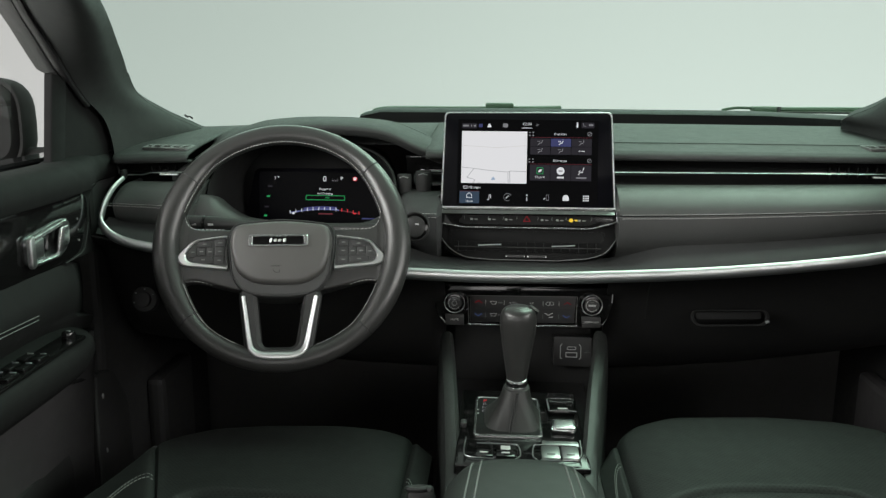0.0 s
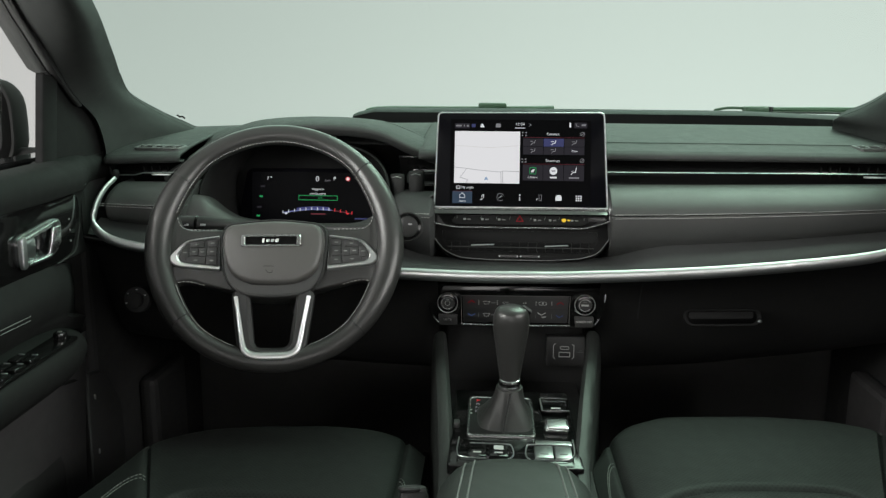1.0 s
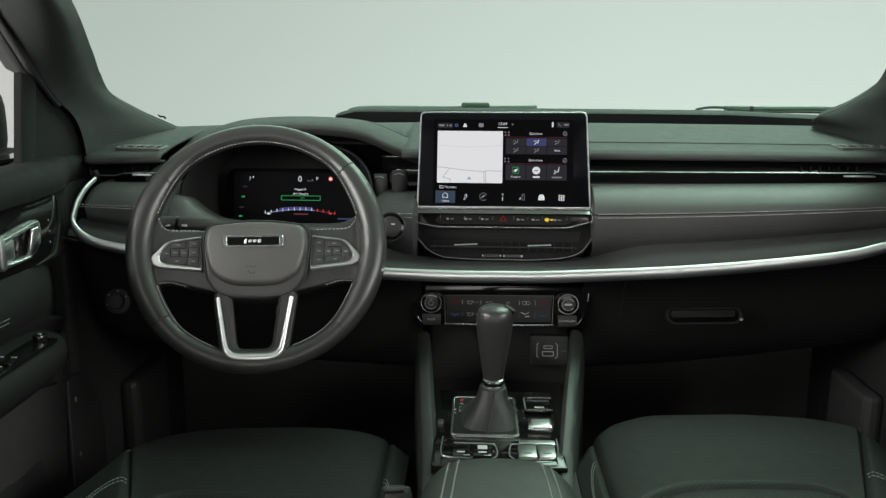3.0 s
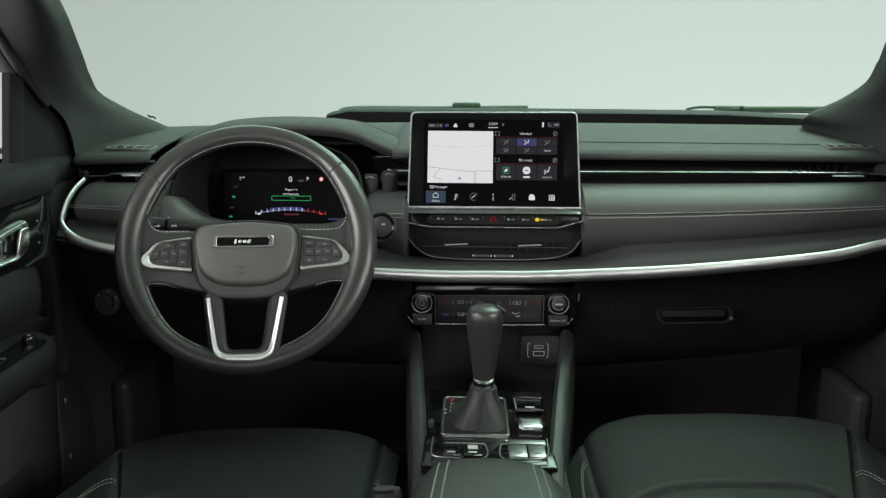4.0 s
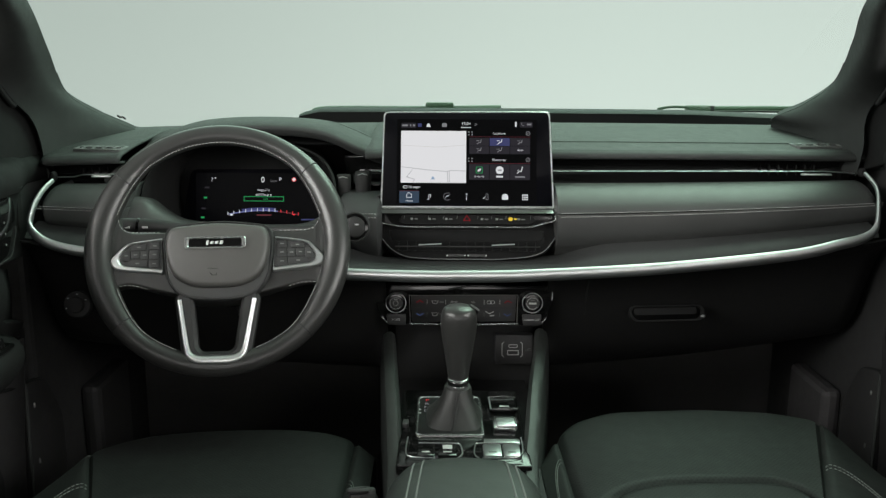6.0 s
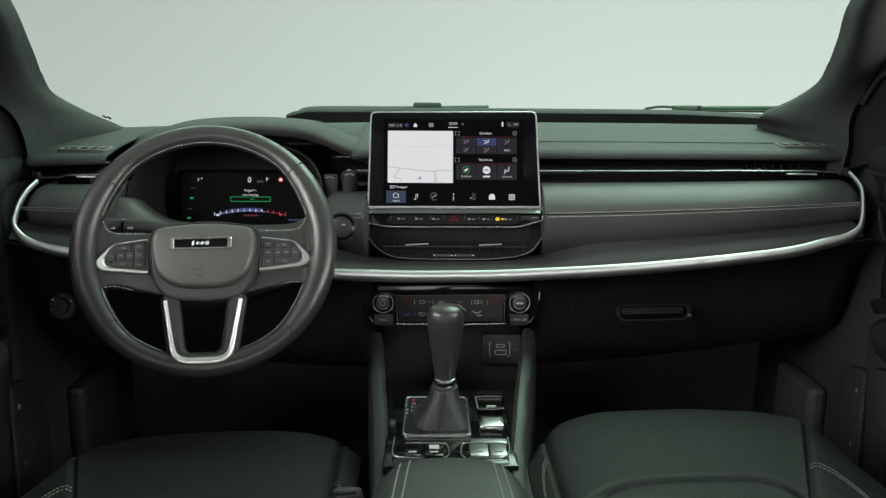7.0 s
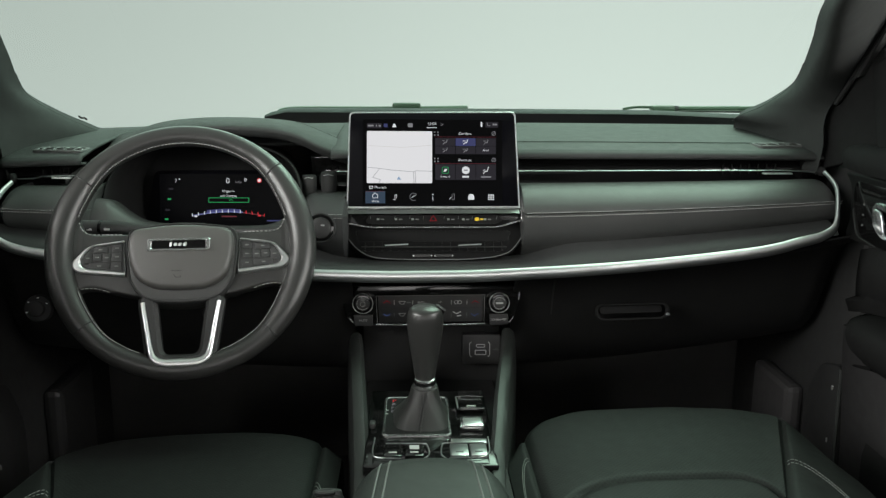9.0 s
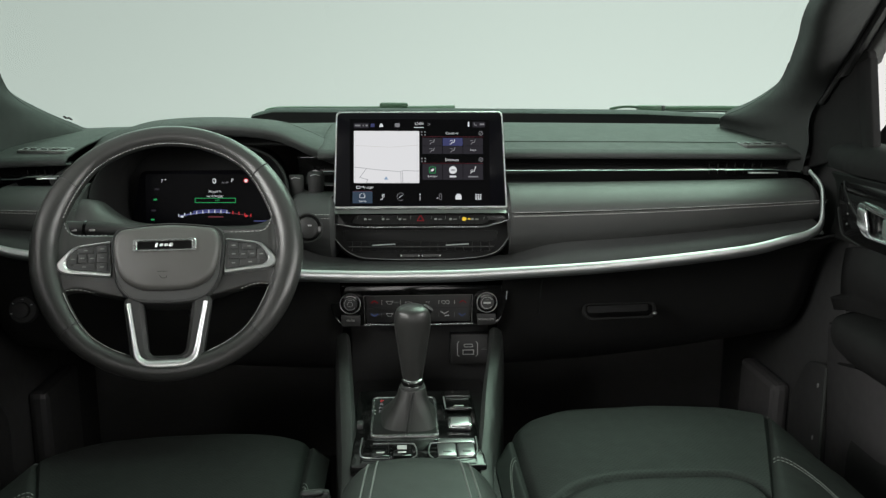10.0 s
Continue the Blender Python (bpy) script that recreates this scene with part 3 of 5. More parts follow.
# leather lip that sweeps from the pads down under the instruments
rows = []
for p in smooth_path([(-0.555, 0, 1.080), (-0.525, 0, 1.078), (-0.505, 0, 1.073), (-0.484, 0, 1.056), (-0.457, 0, 1.042), (-0.411, 0, 1.036), (-0.366, 0, 1.034), (-0.30, 0, 1.034), (-0.254, 0, 1.038), (-0.217, 0, 1.060), (-0.205, 0, 1.07)], 5):
    rows.append([(p.x, 1.372, p.z - 0.006), (p.x, 1.345, p.z - 0.001), (p.x, 1.332, p.z), (p.x, 1.320, p.z - 0.006), (p.x, 1.306, p.z - 0.022), (p.x, 1.298, p.z - 0.045), (p.x, 1.30, 0.985)])
bm, _ = grid(rows)
part("cluster_lip", bm, LEATHER, dash, "leather lip under the instruments")
sheet([(a + 0.010 * max(0.0, b - 1.05) / 0.05, b - 0.016 * max(0.0, b - 1.05) / 0.05) for a, b in MID], -0.205, -0.132, 16, SOFT, "mid_pad", curl=(0.06, 0.01))
sheet(MID, 0.134, 0.649, 48, LEATHER, "mid_pad", curl=(0.01, 0))
sheet(FACE, -0.205, -0.132, 16, SOFT, "face_pad", curl=(0.06, 0.01))
sheet(FACE, 0.134, 0.660, 48, LEATHER, "face_pad", curl=(0.01, 0))
# the smooth ledge above the chrome, which narrows towards the middle
rows = []
for i in range(61):
    x = -0.66 + 1.305 * i / 60
    w = min(1.0, max(0.0, (abs(x) - 0.13) / 0.10))
    w = w * w * (3 - 2 * w)
    c = 1 - w
    rows.append([dash_point(x, 1.316 + 0.02 * c, 1.009 - 0.027 * c), dash_point(x, 1.308 + 0.015 * c, 1.003 - 0.022 * c), dash_point(x, 1.294 + 0.01 * c, 0.997 - 0.0165 * c), dash_point(x, 1.277, 0.987 - 0.0075 * c), dash_point(x, 1.269, 0.975)])
bm, _ = grid(rows)
part("ledge", bm, SOFT, dash)
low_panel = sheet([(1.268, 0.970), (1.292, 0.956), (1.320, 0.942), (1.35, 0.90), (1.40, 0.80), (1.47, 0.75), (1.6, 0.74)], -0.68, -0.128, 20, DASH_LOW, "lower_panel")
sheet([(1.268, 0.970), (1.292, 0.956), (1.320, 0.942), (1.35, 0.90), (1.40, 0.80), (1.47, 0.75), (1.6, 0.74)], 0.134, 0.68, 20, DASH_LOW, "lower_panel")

path = smooth_path([(-0.638, 1.300, 1.108), (-0.646, 1.276, 1.093), (-0.651, 1.252, 1.068), (-0.647, 1.238, 1.040), (-0.606, 1.233, 1.017)] + [(x, 1.256 + plan_y(x), chrome_z(x)) for x in (-0.5, -0.3, -0.1, 0, 0.1, 0.3, 0.5)] + [(0.579, 1.281, 1.0195), (0.612, 1.284, 1.028), (0.633, 1.290, 1.042), (0.642, 1.305, 1.070), (0.647, 1.327, 1.100), (0.642, 1.36, 1.120)], 10)
strip = part("chrome_strip", tube(path, 0.0098, 14, flat=0.65, taper=lambda t: 0.38 + 0.62 * math.sin(math.pi * min(1, max(0, (t - 0.02) / 0.96))) ** 1.0), STRIP, dash, "satin chrome trim strip")

for row in (0.0, 0.0062):
    z, y = 1.0595 - row, 1.3000 + row * 0.1
    stitches([dash_point(x, y, z) + Vector((0, -0.002, 0)) for x in (0.148 + 0.0258 * k for k in range(21))], THREAD, dash, 0.0032, 0.0014, 0.00055)
    stitches([dash_point(x, y, z) + Vector((0, -0.002, 0)) for x in (-0.662 + 0.0108 * k for k in range(11))], THREAD, dash, 0.0032, 0.0014, 0.00055)
    stitches([dash_point(x, y, z) + Vector((0, -0.002, 0)) for x in (-0.162, -0.15, -0.14)], THREAD, dash, 0.0032, 0.0014, 0.00055)
bm = tube([dash_point(x, 1.462, 1.1578) for x in (0.13 + 0.02 * k for k in range(25))], 0.0012, 6)
part("seam", bm, DARK, dash)
stitches([dash_point(x, 1.458, 1.1581) + Vector((0, 0, 0.0012)) for x in (0.13 + 0.02 * k for k in range(25))], SOFT, dash, 0.003, 0.0015, 0.0007)

# bright blades and vanes in the slot
for x0, x1 in ((0.13, 0.652), (-0.655, -0.53), (-0.155, -0.135)):
    part("vent_blade", tube([dash_point(x0 + (x1 - x0) * k / 10, 1.386, 1.1165 - 0.004 * (abs(x0 + (x1 - x0) * k / 10) > 0.62)) for k in range(11)], 0.0010, 8, flat=3.0, up=(0, 0.1, 1)), STRIP, dash, "thin bright blade")
for x0, x1 in ((0.50, 0.61), (-0.640, -0.545)):
    slot = part("air_vent", block(x0, x1, 1.440 + plan_y(x0), 1.447 + plan_y(x0), 1.100, 1.124, 0.001), VOID, dash)
    for k in range(7):
        xx = x0 + (x1 - x0) * (k + 0.5) / 7
        part("vane", block(xx - 0.0008, xx + 0.0008, 1.428 + plan_y(xx), 1.445 + plan_y(xx), 1.102, 1.122, 0), VOID, slot, smooth=False)
for x in (-0.662, 0.664):
    part("vent_dial", slab(oval(0, 0, 0.005, 0.008), 0.012, 0.003), VOID, dash, m=Matrix.Translation(dash_point(x, 1.378, 1.114)) @ pose(0, 0, 0, 90, 0, 0))
part("vent_tab", block(0.560, 0.610, 1.404, 1.412, 1.1105, 1.1130, 0.0008), SATIN, dash)
part("vent_tab", block(-0.60, -0.57, 1.350, 1.358, 1.1065, 1.1090, 0.0008), SATIN, dash)
# demister grilles in the top
for x0, x1, y0 in ((-0.650, -0.567, 1.447), (0.566, 0.664, 1.447)):
    c = dash_point((x0 + x1) / 2, y0, 1.1562)
    gr = part("demister_grille", ring_slab(rect(-(x1 - x0) / 2, (x1 - x0) / 2, -0.018, 0.018, 0.006), rect(-(x1 - x0) / 2 + 0.004, (x1 - x0) / 2 - 0.004, -0.013, 0.013, 0.005), 0.006, 0.001), GRILLE, dash, m=Matrix.Translation(c + Vector((0, 0, 0.003))) @ pose(0, 0, 0, 4, 0, -7 if x0 < 0 else 9))
    part("well", slab(rect(-(x1 - x0) / 2 + 0.003, (x1 - x0) / 2 - 0.003, -0.014, 0.014, 0.004), 0.002), VOID, gr, m=pose(0, 0, -0.0015))
    for k in range(4):
        xx = (k - 1.5) * (x1 - x0 - 0.012) / 4
        part("slat", block(xx - 0.0016, xx + 0.0016, -0.013, 0.013, -0.002, 0.001, 0.0004), GRILLE, gr, smooth=False)
    part("slat", block(-(x1 - x0) / 2 + 0.005, (x1 - x0) / 2 - 0.005, -0.001, 0.002, -0.002, 0.001, 0.0004), GRILLE, gr, smooth=False)

for x0, x1 in ((-0.76, -0.700), (0.696, 0.76)):
    part("end_filler", block(x0, x1, 1.43 + plan_y(x0), 1.80, 1.0, 1.142 if x0 < 0 else 1.152, 0.004), VOID, dash)
# hood over the instruments
HOOD = [(-0.59, 1.108, 1.100), (-0.555, 1.140, 1.123), (-0.52, 1.166, 1.145), (-0.47, 1.186, 1.168), (-0.41, 1.194, 1.179), (-0.34, 1.196, 1.183), (-0.27, 1.193, 1.180), (-0.225, 1.186, 1.171), (-0.185, 1.171, 1.153), (-0.15, 1.156, 1.139), (-0.12, 1.148, 1.133)]
crest = smooth_path([(h[0], 0, h[1]) for h in HOOD], 5)
lip = smooth_path([(h[0], 0, h[2]) for h in HOOD], 5)
rows = []
for c, l in zip(crest, lip):
    x, fy = c.x, 1.405 + 0.3 * max(0, -0.50 - c.x) * -1
    rows.append([(x, 1.70, 1.150), (x, 1.60, c.z - 0.010), (x, 1.53, c.z - 0.002), (x, 1.49, c.z), (x, fy + 0.03, c.z * 0.45 + l.z * 0.55 + 0.004), (x, fy + 0.006, l.z + 0.005), (x, fy, l.z), (x, fy + 0.004, l.z - 0.006), (x, fy + 0.02, l.z - 0.014), (x, fy + 0.10, l.z - 0.020)])
bm, _ = grid([[Vector(p) for p in smooth_path(r, 3)] for r in rows])
hood = part("instrument_hood", bm, DASH_TOP, dash, "leather-covered hood over the instruments")
stitches([Vector((c.x, 1.492, c.z + 0.0005)) for c in crest[34:]], SOFT, dash, 0.003, 0.0015, 0.0008)
# bowl round the instruments
rows = []
for y, k in ((1.352, 1.0), (1.346, 0.985), (1.352, 0.965), (1.42, 0.93), (1.50, 0.88)):
    rows.append([(-0.366 + 0.158 * k * math.copysign(abs(math.cos(a)) ** 0.75, math.cos(a)), y + (0.05 if math.sin(a) > 0 else 0.0) * min(1, abs(math.sin(a)) * 1.4), 1.068 + 0.094 * k * math.copysign(abs(math.sin(a)) ** 0.75, math.sin(a))) for a in (2 * math.pi * j / 64 for j in range(64))])
bm, V = grid(rows, closed_v=True)
bm.faces.new(V[-1])
part("instrument_bowl", bm, VOID, dash)
for x, z, r in ((-0.200, 1.093, 0.012), (-0.168, 1.098, 0.013)):
    roller = part("vent_roller", tube([(x, 1.385, z - 0.018), (x, 1.385, z - 0.016), (x, 1.385, z + 0.014), (x, 1.385, z + 0.0165)], r, 20, taper=lambda t: 1.0 if 0.1 < t < 0.9 else 0.9), DARK, dash)
    part("roller_edge", tube([(x - r * 0.6, 1.375, z + 0.012), (x, 1.371, z + 0.0145), (x + r * 0.6, 1.375, z + 0.012)], 0.0008, 6), INLAY, roller)
# light switch, start button, glove box
lsw = part("light_switch", slab(oval(0, 0, 0.022, 0.022), 0.012, 0.004), DARK, dash, m=Matrix.Translation((-0.625, 1.315, 0.905)) @ pose(0, 0, 0, 78, 0, 0))
part("dial", slab(oval(0, 0, 0.013, 0.013), 0.010, 0.003), DARK, lsw, m=pose(0, 0, 0.008))
for k in range(4):
    part("dial_mark", slab(rect(-0.0014, 0.0014, -0.0008, 0.0008, 0.0003), 0.0006), SATIN, lsw, m=pose(0.017 * math.cos(0.5 + k), 0.017 * math.sin(0.5 + k), 0.001))
st = part("start_button", slab(oval(0, 0, 0.0225, 0.0225), 0.02, 0.003), GLOSS, dash, "round black start button with a ring", m=Matrix.Translation((-0.173, 1.288, 1.040)) @ pose(0, 0, 0, 80, 0, -6))
part("ring", ring_slab(oval(0, 0, 0.0235, 0.0235), oval(0, 0, 0.0205, 0.0205), 0.006, 0.001), RUBBER, st, m=pose(0, 0, 0.001))
part("button", slab(oval(0, 0, 0.0165, 0.0165), 0.004, 0.002, dome=0.001), PLASTIC, st, m=pose(0, 0, 0.003))
part("button_mark", slab(rect(-0.003, 0.003, -0.0012, 0.0012, 0.0005), 0.0004), SATIN, st, m=pose(0.004, 0.004, 0.0045))
GM = Matrix.Translation((0.337, 1.352, 0.887)) @ pose(0, 0, 0, 67, 0, 2)
glove = part("glovebox_handle", ring_slab(rounded([(-0.062, 0.012), (0.058, 0.014), (0.064, 0.0), (0.055, -0.014), (-0.056, -0.016), (-0.066, -0.004)], 0.008), rounded([(-0.058, 0.009), (0.054, 0.011), (0.058, 0.0), (0.05, -0.010), (-0.052, -0.012), (-0.060, -0.003)], 0.006), 0.006, 0.001), VOID, dash, m=GM)
# silver oval standing in for the tiny highlight at the right end
part("handle_glint", slab(oval(0, 0, 0.004, 0.003), 0.004, 0.002), INLAY, glove, m=pose(0.058, -0.006, 0.003))
part("handle_grip", slab(rounded([(-0.056, 0.008), (0.05, 0.010), (0.05, -0.002), (-0.056, -0.004)], 0.005), 0.004, 0.002), VOID, glove, m=pose(0, 0, -0.002))
part("glovebox_gap", tube([(0.196, 1.303, 0.955), (0.197, 1.322, 0.94), (0.198, 1.335, 0.925), (0.20, 1.36, 0.88)], 0.0012, 6), RUBBER, dash)

# small dark tag stuck low on the windscreen
tag = thing("windscreen_tag", "small dark tag low on the windscreen glass", "tag")
part("tag", tube([(-0.628, 1.556, 1.193), (-0.622, 1.552, 1.190), (-0.618, 1.553, 1.191), (-0.613, 1.554, 1.187)], 0.0018, 6), RUBBER, tag)

# ---- screens' glowing colours ----
WHITE_GLOW = glowing("white_glow", (0.9, 0.92, 0.95), 0.75)
DIM_GLOW = glowing("grey_glow", (0.45, 0.45, 0.48), 0.45)
MAP_GLOW = glowing("map_glow", (0.86, 0.86, 0.88), 0.84)
MAP_LINE = glowing("map_line_glow", (0.5, 0.5, 0.53), 0.75)
TILE_GLOW = glowing("tile_glow", (0.045, 0.042, 0.052), 0.5)
PANEL_GLOW = glowing("panel_glow", (0.002, 0.002, 0.003), 0.4)
BLUE_GLOW = glowing("blue_glow", (0.09, 0.10, 0.26), 0.5)
HOME_GLOW = glowing("home_glow", (0.07, 0.11, 0.17), 0.5)
RED_GLOW = glowing("red_glow", (0.8, 0.05, 0.06), 0.8)
ROSE_GLOW = glowing("rose_glow", (0.42, 0.10, 0.13), 0.25)
GREEN_GLOW = glowing("green_glow", (0.05, 0.62, 0.2), 0.42)
AMBER_GLOW = glowing("amber_glow", (0.9, 0.6, 0.05), 0.9)
DIM_RED = glowing("dim_red_glow", (0.42, 0.02, 0.03), 0.42)
DIM_BLUE = glowing("dim_blue_glow", (0.12, 0.18, 0.42), 0.45)


def flat(parent, x0, x1, y0, y1, z, mat, name, r=0.0008, label=""):
    return part(name, slab(rect(min(x0, x1), max(x0, x1), min(y0, y1), max(y0, y1), r), 0.0003), mat, parent, label, smooth=False, m=pose(0, 0, z))


def line(parent, pts, w, z, mat, name):
    """A thin drawn line on a flat face."""
    bm = bmesh.new()
    for a, b in zip(pts, pts[1:]):
        a, b = Vector((*a, 0)), Vector((*b, 0))
        n = (b - a).normalized().cross(Vector((0, 0, 1))) * w / 2
        e = (b - a).normalized() * w * 0.3
        bm.faces.new([bm.verts.new(p) for p in (a - e - n, b + e - n, b + e + n, a - e + n)])
    return part(name, bm, mat, parent, smooth=False, m=pose(0, 0, z))


# ---- steering wheel ----
WM = pose(-0.3578, 1.1936, 1.028, 62.5, 0, 6.0) @ pose(0, 0, 0, 0, 0, 0.3)
wheel = thing("steering_wheel", "black leather steering wheel with silver spoke trim and grey stitching", "steering wheel", WM)
R = 0.1706


def rim_r(a):
    """Tube radius: fuller at the grips beside the spokes."""
    t = max(0.0, min(1.0, (abs(math.cos(a)) - 0.60) / 0.36))
    return 0.0150 + 0.0044 * t * t * (3 - 2 * t)


rows = []
for i in range(144):
    a = 2 * math.pi * i / 144
    r = rim_r(a)
    e = Vector((math.cos(a), math.sin(a), 0))
    c = e * (R + 0.0165 - r)
    rows.append([c + e * r * math.cos(b) + Vector((0, 0, r * 0.95 * math.sin(b))) for b in (2 * math.pi * k / 20 for k in range(20))])
bm, _ = grid(rows, closed_u=True, closed_v=True)
rim = part("rim", bm, WHEEL_LEATHER, wheel)
for deg in (42, 144, 221, 314):
    a = radians(deg)
    e = Vector((math.cos(a), math.sin(a), 0))
    c, r = e * (R + 0.0165 - rim_r(a)), rim_r(a) + 0.0003
    part("leather_joint", tube([c + e * r * math.cos(b) + Vector((0, 0, r * 0.95 * math.sin(b))) for b in (2 * math.pi * k / 28 for k in range(28))], 0.0009, 6, closed=True, up=(-math.sin(a), math.cos(a), 0)), RUBBER, rim)


def rim_seam(a0, a1, n, turn=27):
    """A line round the inner side of the rim, from one angle to another."""
    out = []
    for k in range(n + 1):
        a = radians(a0 + (a1 - a0) * k / n)
        r = rim_r(a)
        q = R + 0.0165 - r - r * 1.02 * math.cos(radians(turn))
        out.append((q * math.cos(a), q * math.sin(a), 0.97 * r * math.sin(radians(turn))))
    return out


for a0, a1 in ((17, 163), (204, 250), (290, 336)):
    part("seam_groove", tube(rim_seam(a0, a1, 70, 32), 0.0007, 6), RUBBER, rim)
    pts = rim_seam(a0, a1, 200)
    stitches([Vector(p) + Vector((0, 0, 0.0009 * math.sin(k * 2.1))) for k, p in enumerate(pts)], THREAD, wheel, 0.0036, 0.0022, 0.0010)
for s in (-1, 1):
    # leather-wrapped spoke that swells into the rim
    out = [(0.050, 0.0215), (0.085, 0.0222), (0.124, 0.0222), (0.1385, 0.030), (0.1450, 0.050), (0.166, 0.066), (0.174, 0.0), (0.166, -0.072), (0.1455, -0.066), (0.139, -0.0565), (0.120, -0.0545), (0.085, -0.064), (0.050, -0.072)]
    out = [(s * x, y) for x, y in (out if s > 0 else out[::-1])]
    part("side_spoke", slab(rounded(out, 0.012, 4), 0.022, 0.006, 4), WHEEL_LEATHER, wheel, m=pose(0, 0, 0.0030))
    stitches(smooth_path([(s * 0.1450, 0.052, 0.0035), (s * 0.1425, 0.042, 0.0032), (s * 0.1375, 0.0295, 0.0030), (s * 0.128, 0.0232, 0.0022), (s * 0.110, 0.0222, 0.0018), (s * 0.083, 0.0222, 0.001)], 8), THREAD, wheel, 0.0034, 0.0024, 0.0006)
    stitches(smooth_path([(s * 0.1455, -0.069, 0.0035), (s * 0.1425, -0.061, 0.003), (s * 0.137, -0.0563, 0.002), (s * 0.118, -0.0553, 0.001), (s * 0.095, -0.062, 0.0)], 8), THREAD, wheel, 0.0034, 0.0024, 0.0006)
    # button pod with its silver bezel
    outer = [(s * x, y) for x, y in ((0.079, 0.0118), (0.118, 0.0068), (0.130, 0.003), (0.150, -0.0195), (0.147, -0.0285), (0.138, -0.0345), (0.0765, -0.0410))]
    innr = [(s * x, y) for x, y in ((0.079, 0.0086), (0.116, 0.0038), (0.1265, 0.0005), (0.1375, -0.017), (0.136, -0.0240), (0.130, -0.0280), (0.0765, -0.0345))]
    if s < 0:
        outer, innr = outer[::-1], innr[::-1]
    rr = [0.002, 0.006, 0.008, 0.006, 0.006, 0.008, 0.002]
    part("button_bezel", ring_slab(rounded(outer, rr if s > 0 else rr[::-1], 5), rounded(innr, 0.004, 5), 0.012, 0.0022), SATIN, wheel, "brushed silver bezel", m=pose(0, 0, 0.0085))
    pod = part("button_pad", slab(rounded(innr, 0.004, 5), 0.008, 0.001), PLASTIC, wheel, m=pose(0, 0, 0.0050))
    for (x0, x1, y0, y1) in ((0.101, 0.121, -0.0055, 0.0035), (0.122, 0.133, -0.021, -0.0050), (0.109, 0.121, -0.0175, -0.0065), (0.097, 0.108, -0.019, -0.0060), (0.098, 0.126, -0.0290, -0.0200), (0.082, 0.096, -0.0045, 0.0060), (0.082, 0.096, -0.0185, -0.0055), (0.082, 0.096, -0.0310, -0.0195)):
        b = part("button", slab(rect(min(s * x0, s * x1), max(s * x0, s * x1), y0, y1, 0.0015), 0.002, 0.0006), PLASTIC, pod, m=pose(0, 0, 0.0016))
        flat(b, s * (x0 + x1) / 2 - 0.0026, s * (x0 + x1) / 2 + 0.0026, (y0 + y1) / 2 - 0.0008, (y0 + y1) / 2 + 0.0008, 0.0004, SEAT_THREAD, "button_mark", 0.0003)

shell = rounded([(-0.079, 0.004), (-0.0715, -0.0525), (-0.050, -0.0785), (0.0, -0.0832), (0.050, -0.0785), (0.0715, -0.0525), (0.079, 0.004), (0.0735, 0.0285), (0.0, 0.0375), (-0.0735, 0.0285)], [0.02, 0.02, 0.02, 0.05, 0.02, 0.02, 0.02, 0.014, 0.06, 0.014], 6)
part("hub_shell", slab(shell, 0.045, 0.007, 4), LEATHER, wheel, m=pose(0, 0, 0.012))
part("hub_groove", tube([(p[0] * 0.965, p[1] * 0.965 - 0.0008, 0.0112) for p in shell], 0.0012, 6, closed=True), RUBBER, wheel)
hubo = rounded([(-0.0745, -0.003), (-0.063, -0.046), (-0.036, -0.0625), (0.0, -0.0645), (0.036, -0.0625), (0.063, -0.046), (0.0745, -0.003), (0.0680, 0.0240), (0.0, 0.0320), (-0.0680, 0.0240)], [0.02, 0.016, 0.014, 0.04, 0.014, 0.016, 0.02, 0.012, 0.06, 0.012], 6)
cover = part("airbag_cover", slab(hubo, 0.03, 0.009, 5, dome=0.004), HUB, wheel, m=pose(0, 0, 0.0225))
bx0, bx1, by0, by1 = -0.0446, 0.0404, -0.0112, 0.0072
badge = part("badge", ring_slab(rect(bx0, bx1, by0, by1, 0.004), rect(bx0 + 0.006, bx1 - 0.006, by0 + 0.0036, by1 - 0.0036, 0.002), 0.006, 0.0012), CHROME, wheel, "polished badge frame with black inlay", m=pose(0, 0, 0.0285))
part("inlay", slab(rect(bx0 + 0.0055, bx1 - 0.0055, by0 + 0.0032, by1 - 0.0032, 0.002), 0.004), GLOSS, badge, m=pose(0, 0, -0.0012))
cxb, cyb = (bx0 + bx1) / 2, (by0 + by1) / 2
for dx, w, h in ((-0.0105, 0.0030, 0.0070), (-0.0042, 0.0048, 0.0042), (0.0022, 0.0048, 0.0042), (0.0088, 0.0046, 0.0056)):
    part("badge_mark", slab(rounded([(cxb + dx - w / 2 - 0.0006, cyb - h / 2), (cxb + dx + w / 2 - 0.0006, cyb - h / 2), (cxb + dx + w / 2 + 0.0006, cyb + h / 2), (cxb + dx - w / 2 + 0.0006, cyb + h / 2)], 0.0016, 4), 0.0008, 0.0003), SATIN, badge, m=pose(0, 0, 0.0))
words("AIRBAG", 0.0042, VOID, cover, -0.0045, -0.0386, 0.0030, name="cover_mark")
line(cover, [(-0.0085, -0.0445), (-0.0055, -0.0485), (0.0005, -0.0485), (0.0005, -0.0455)], 0.0008, 0.0030, VOID, "cover_mark")

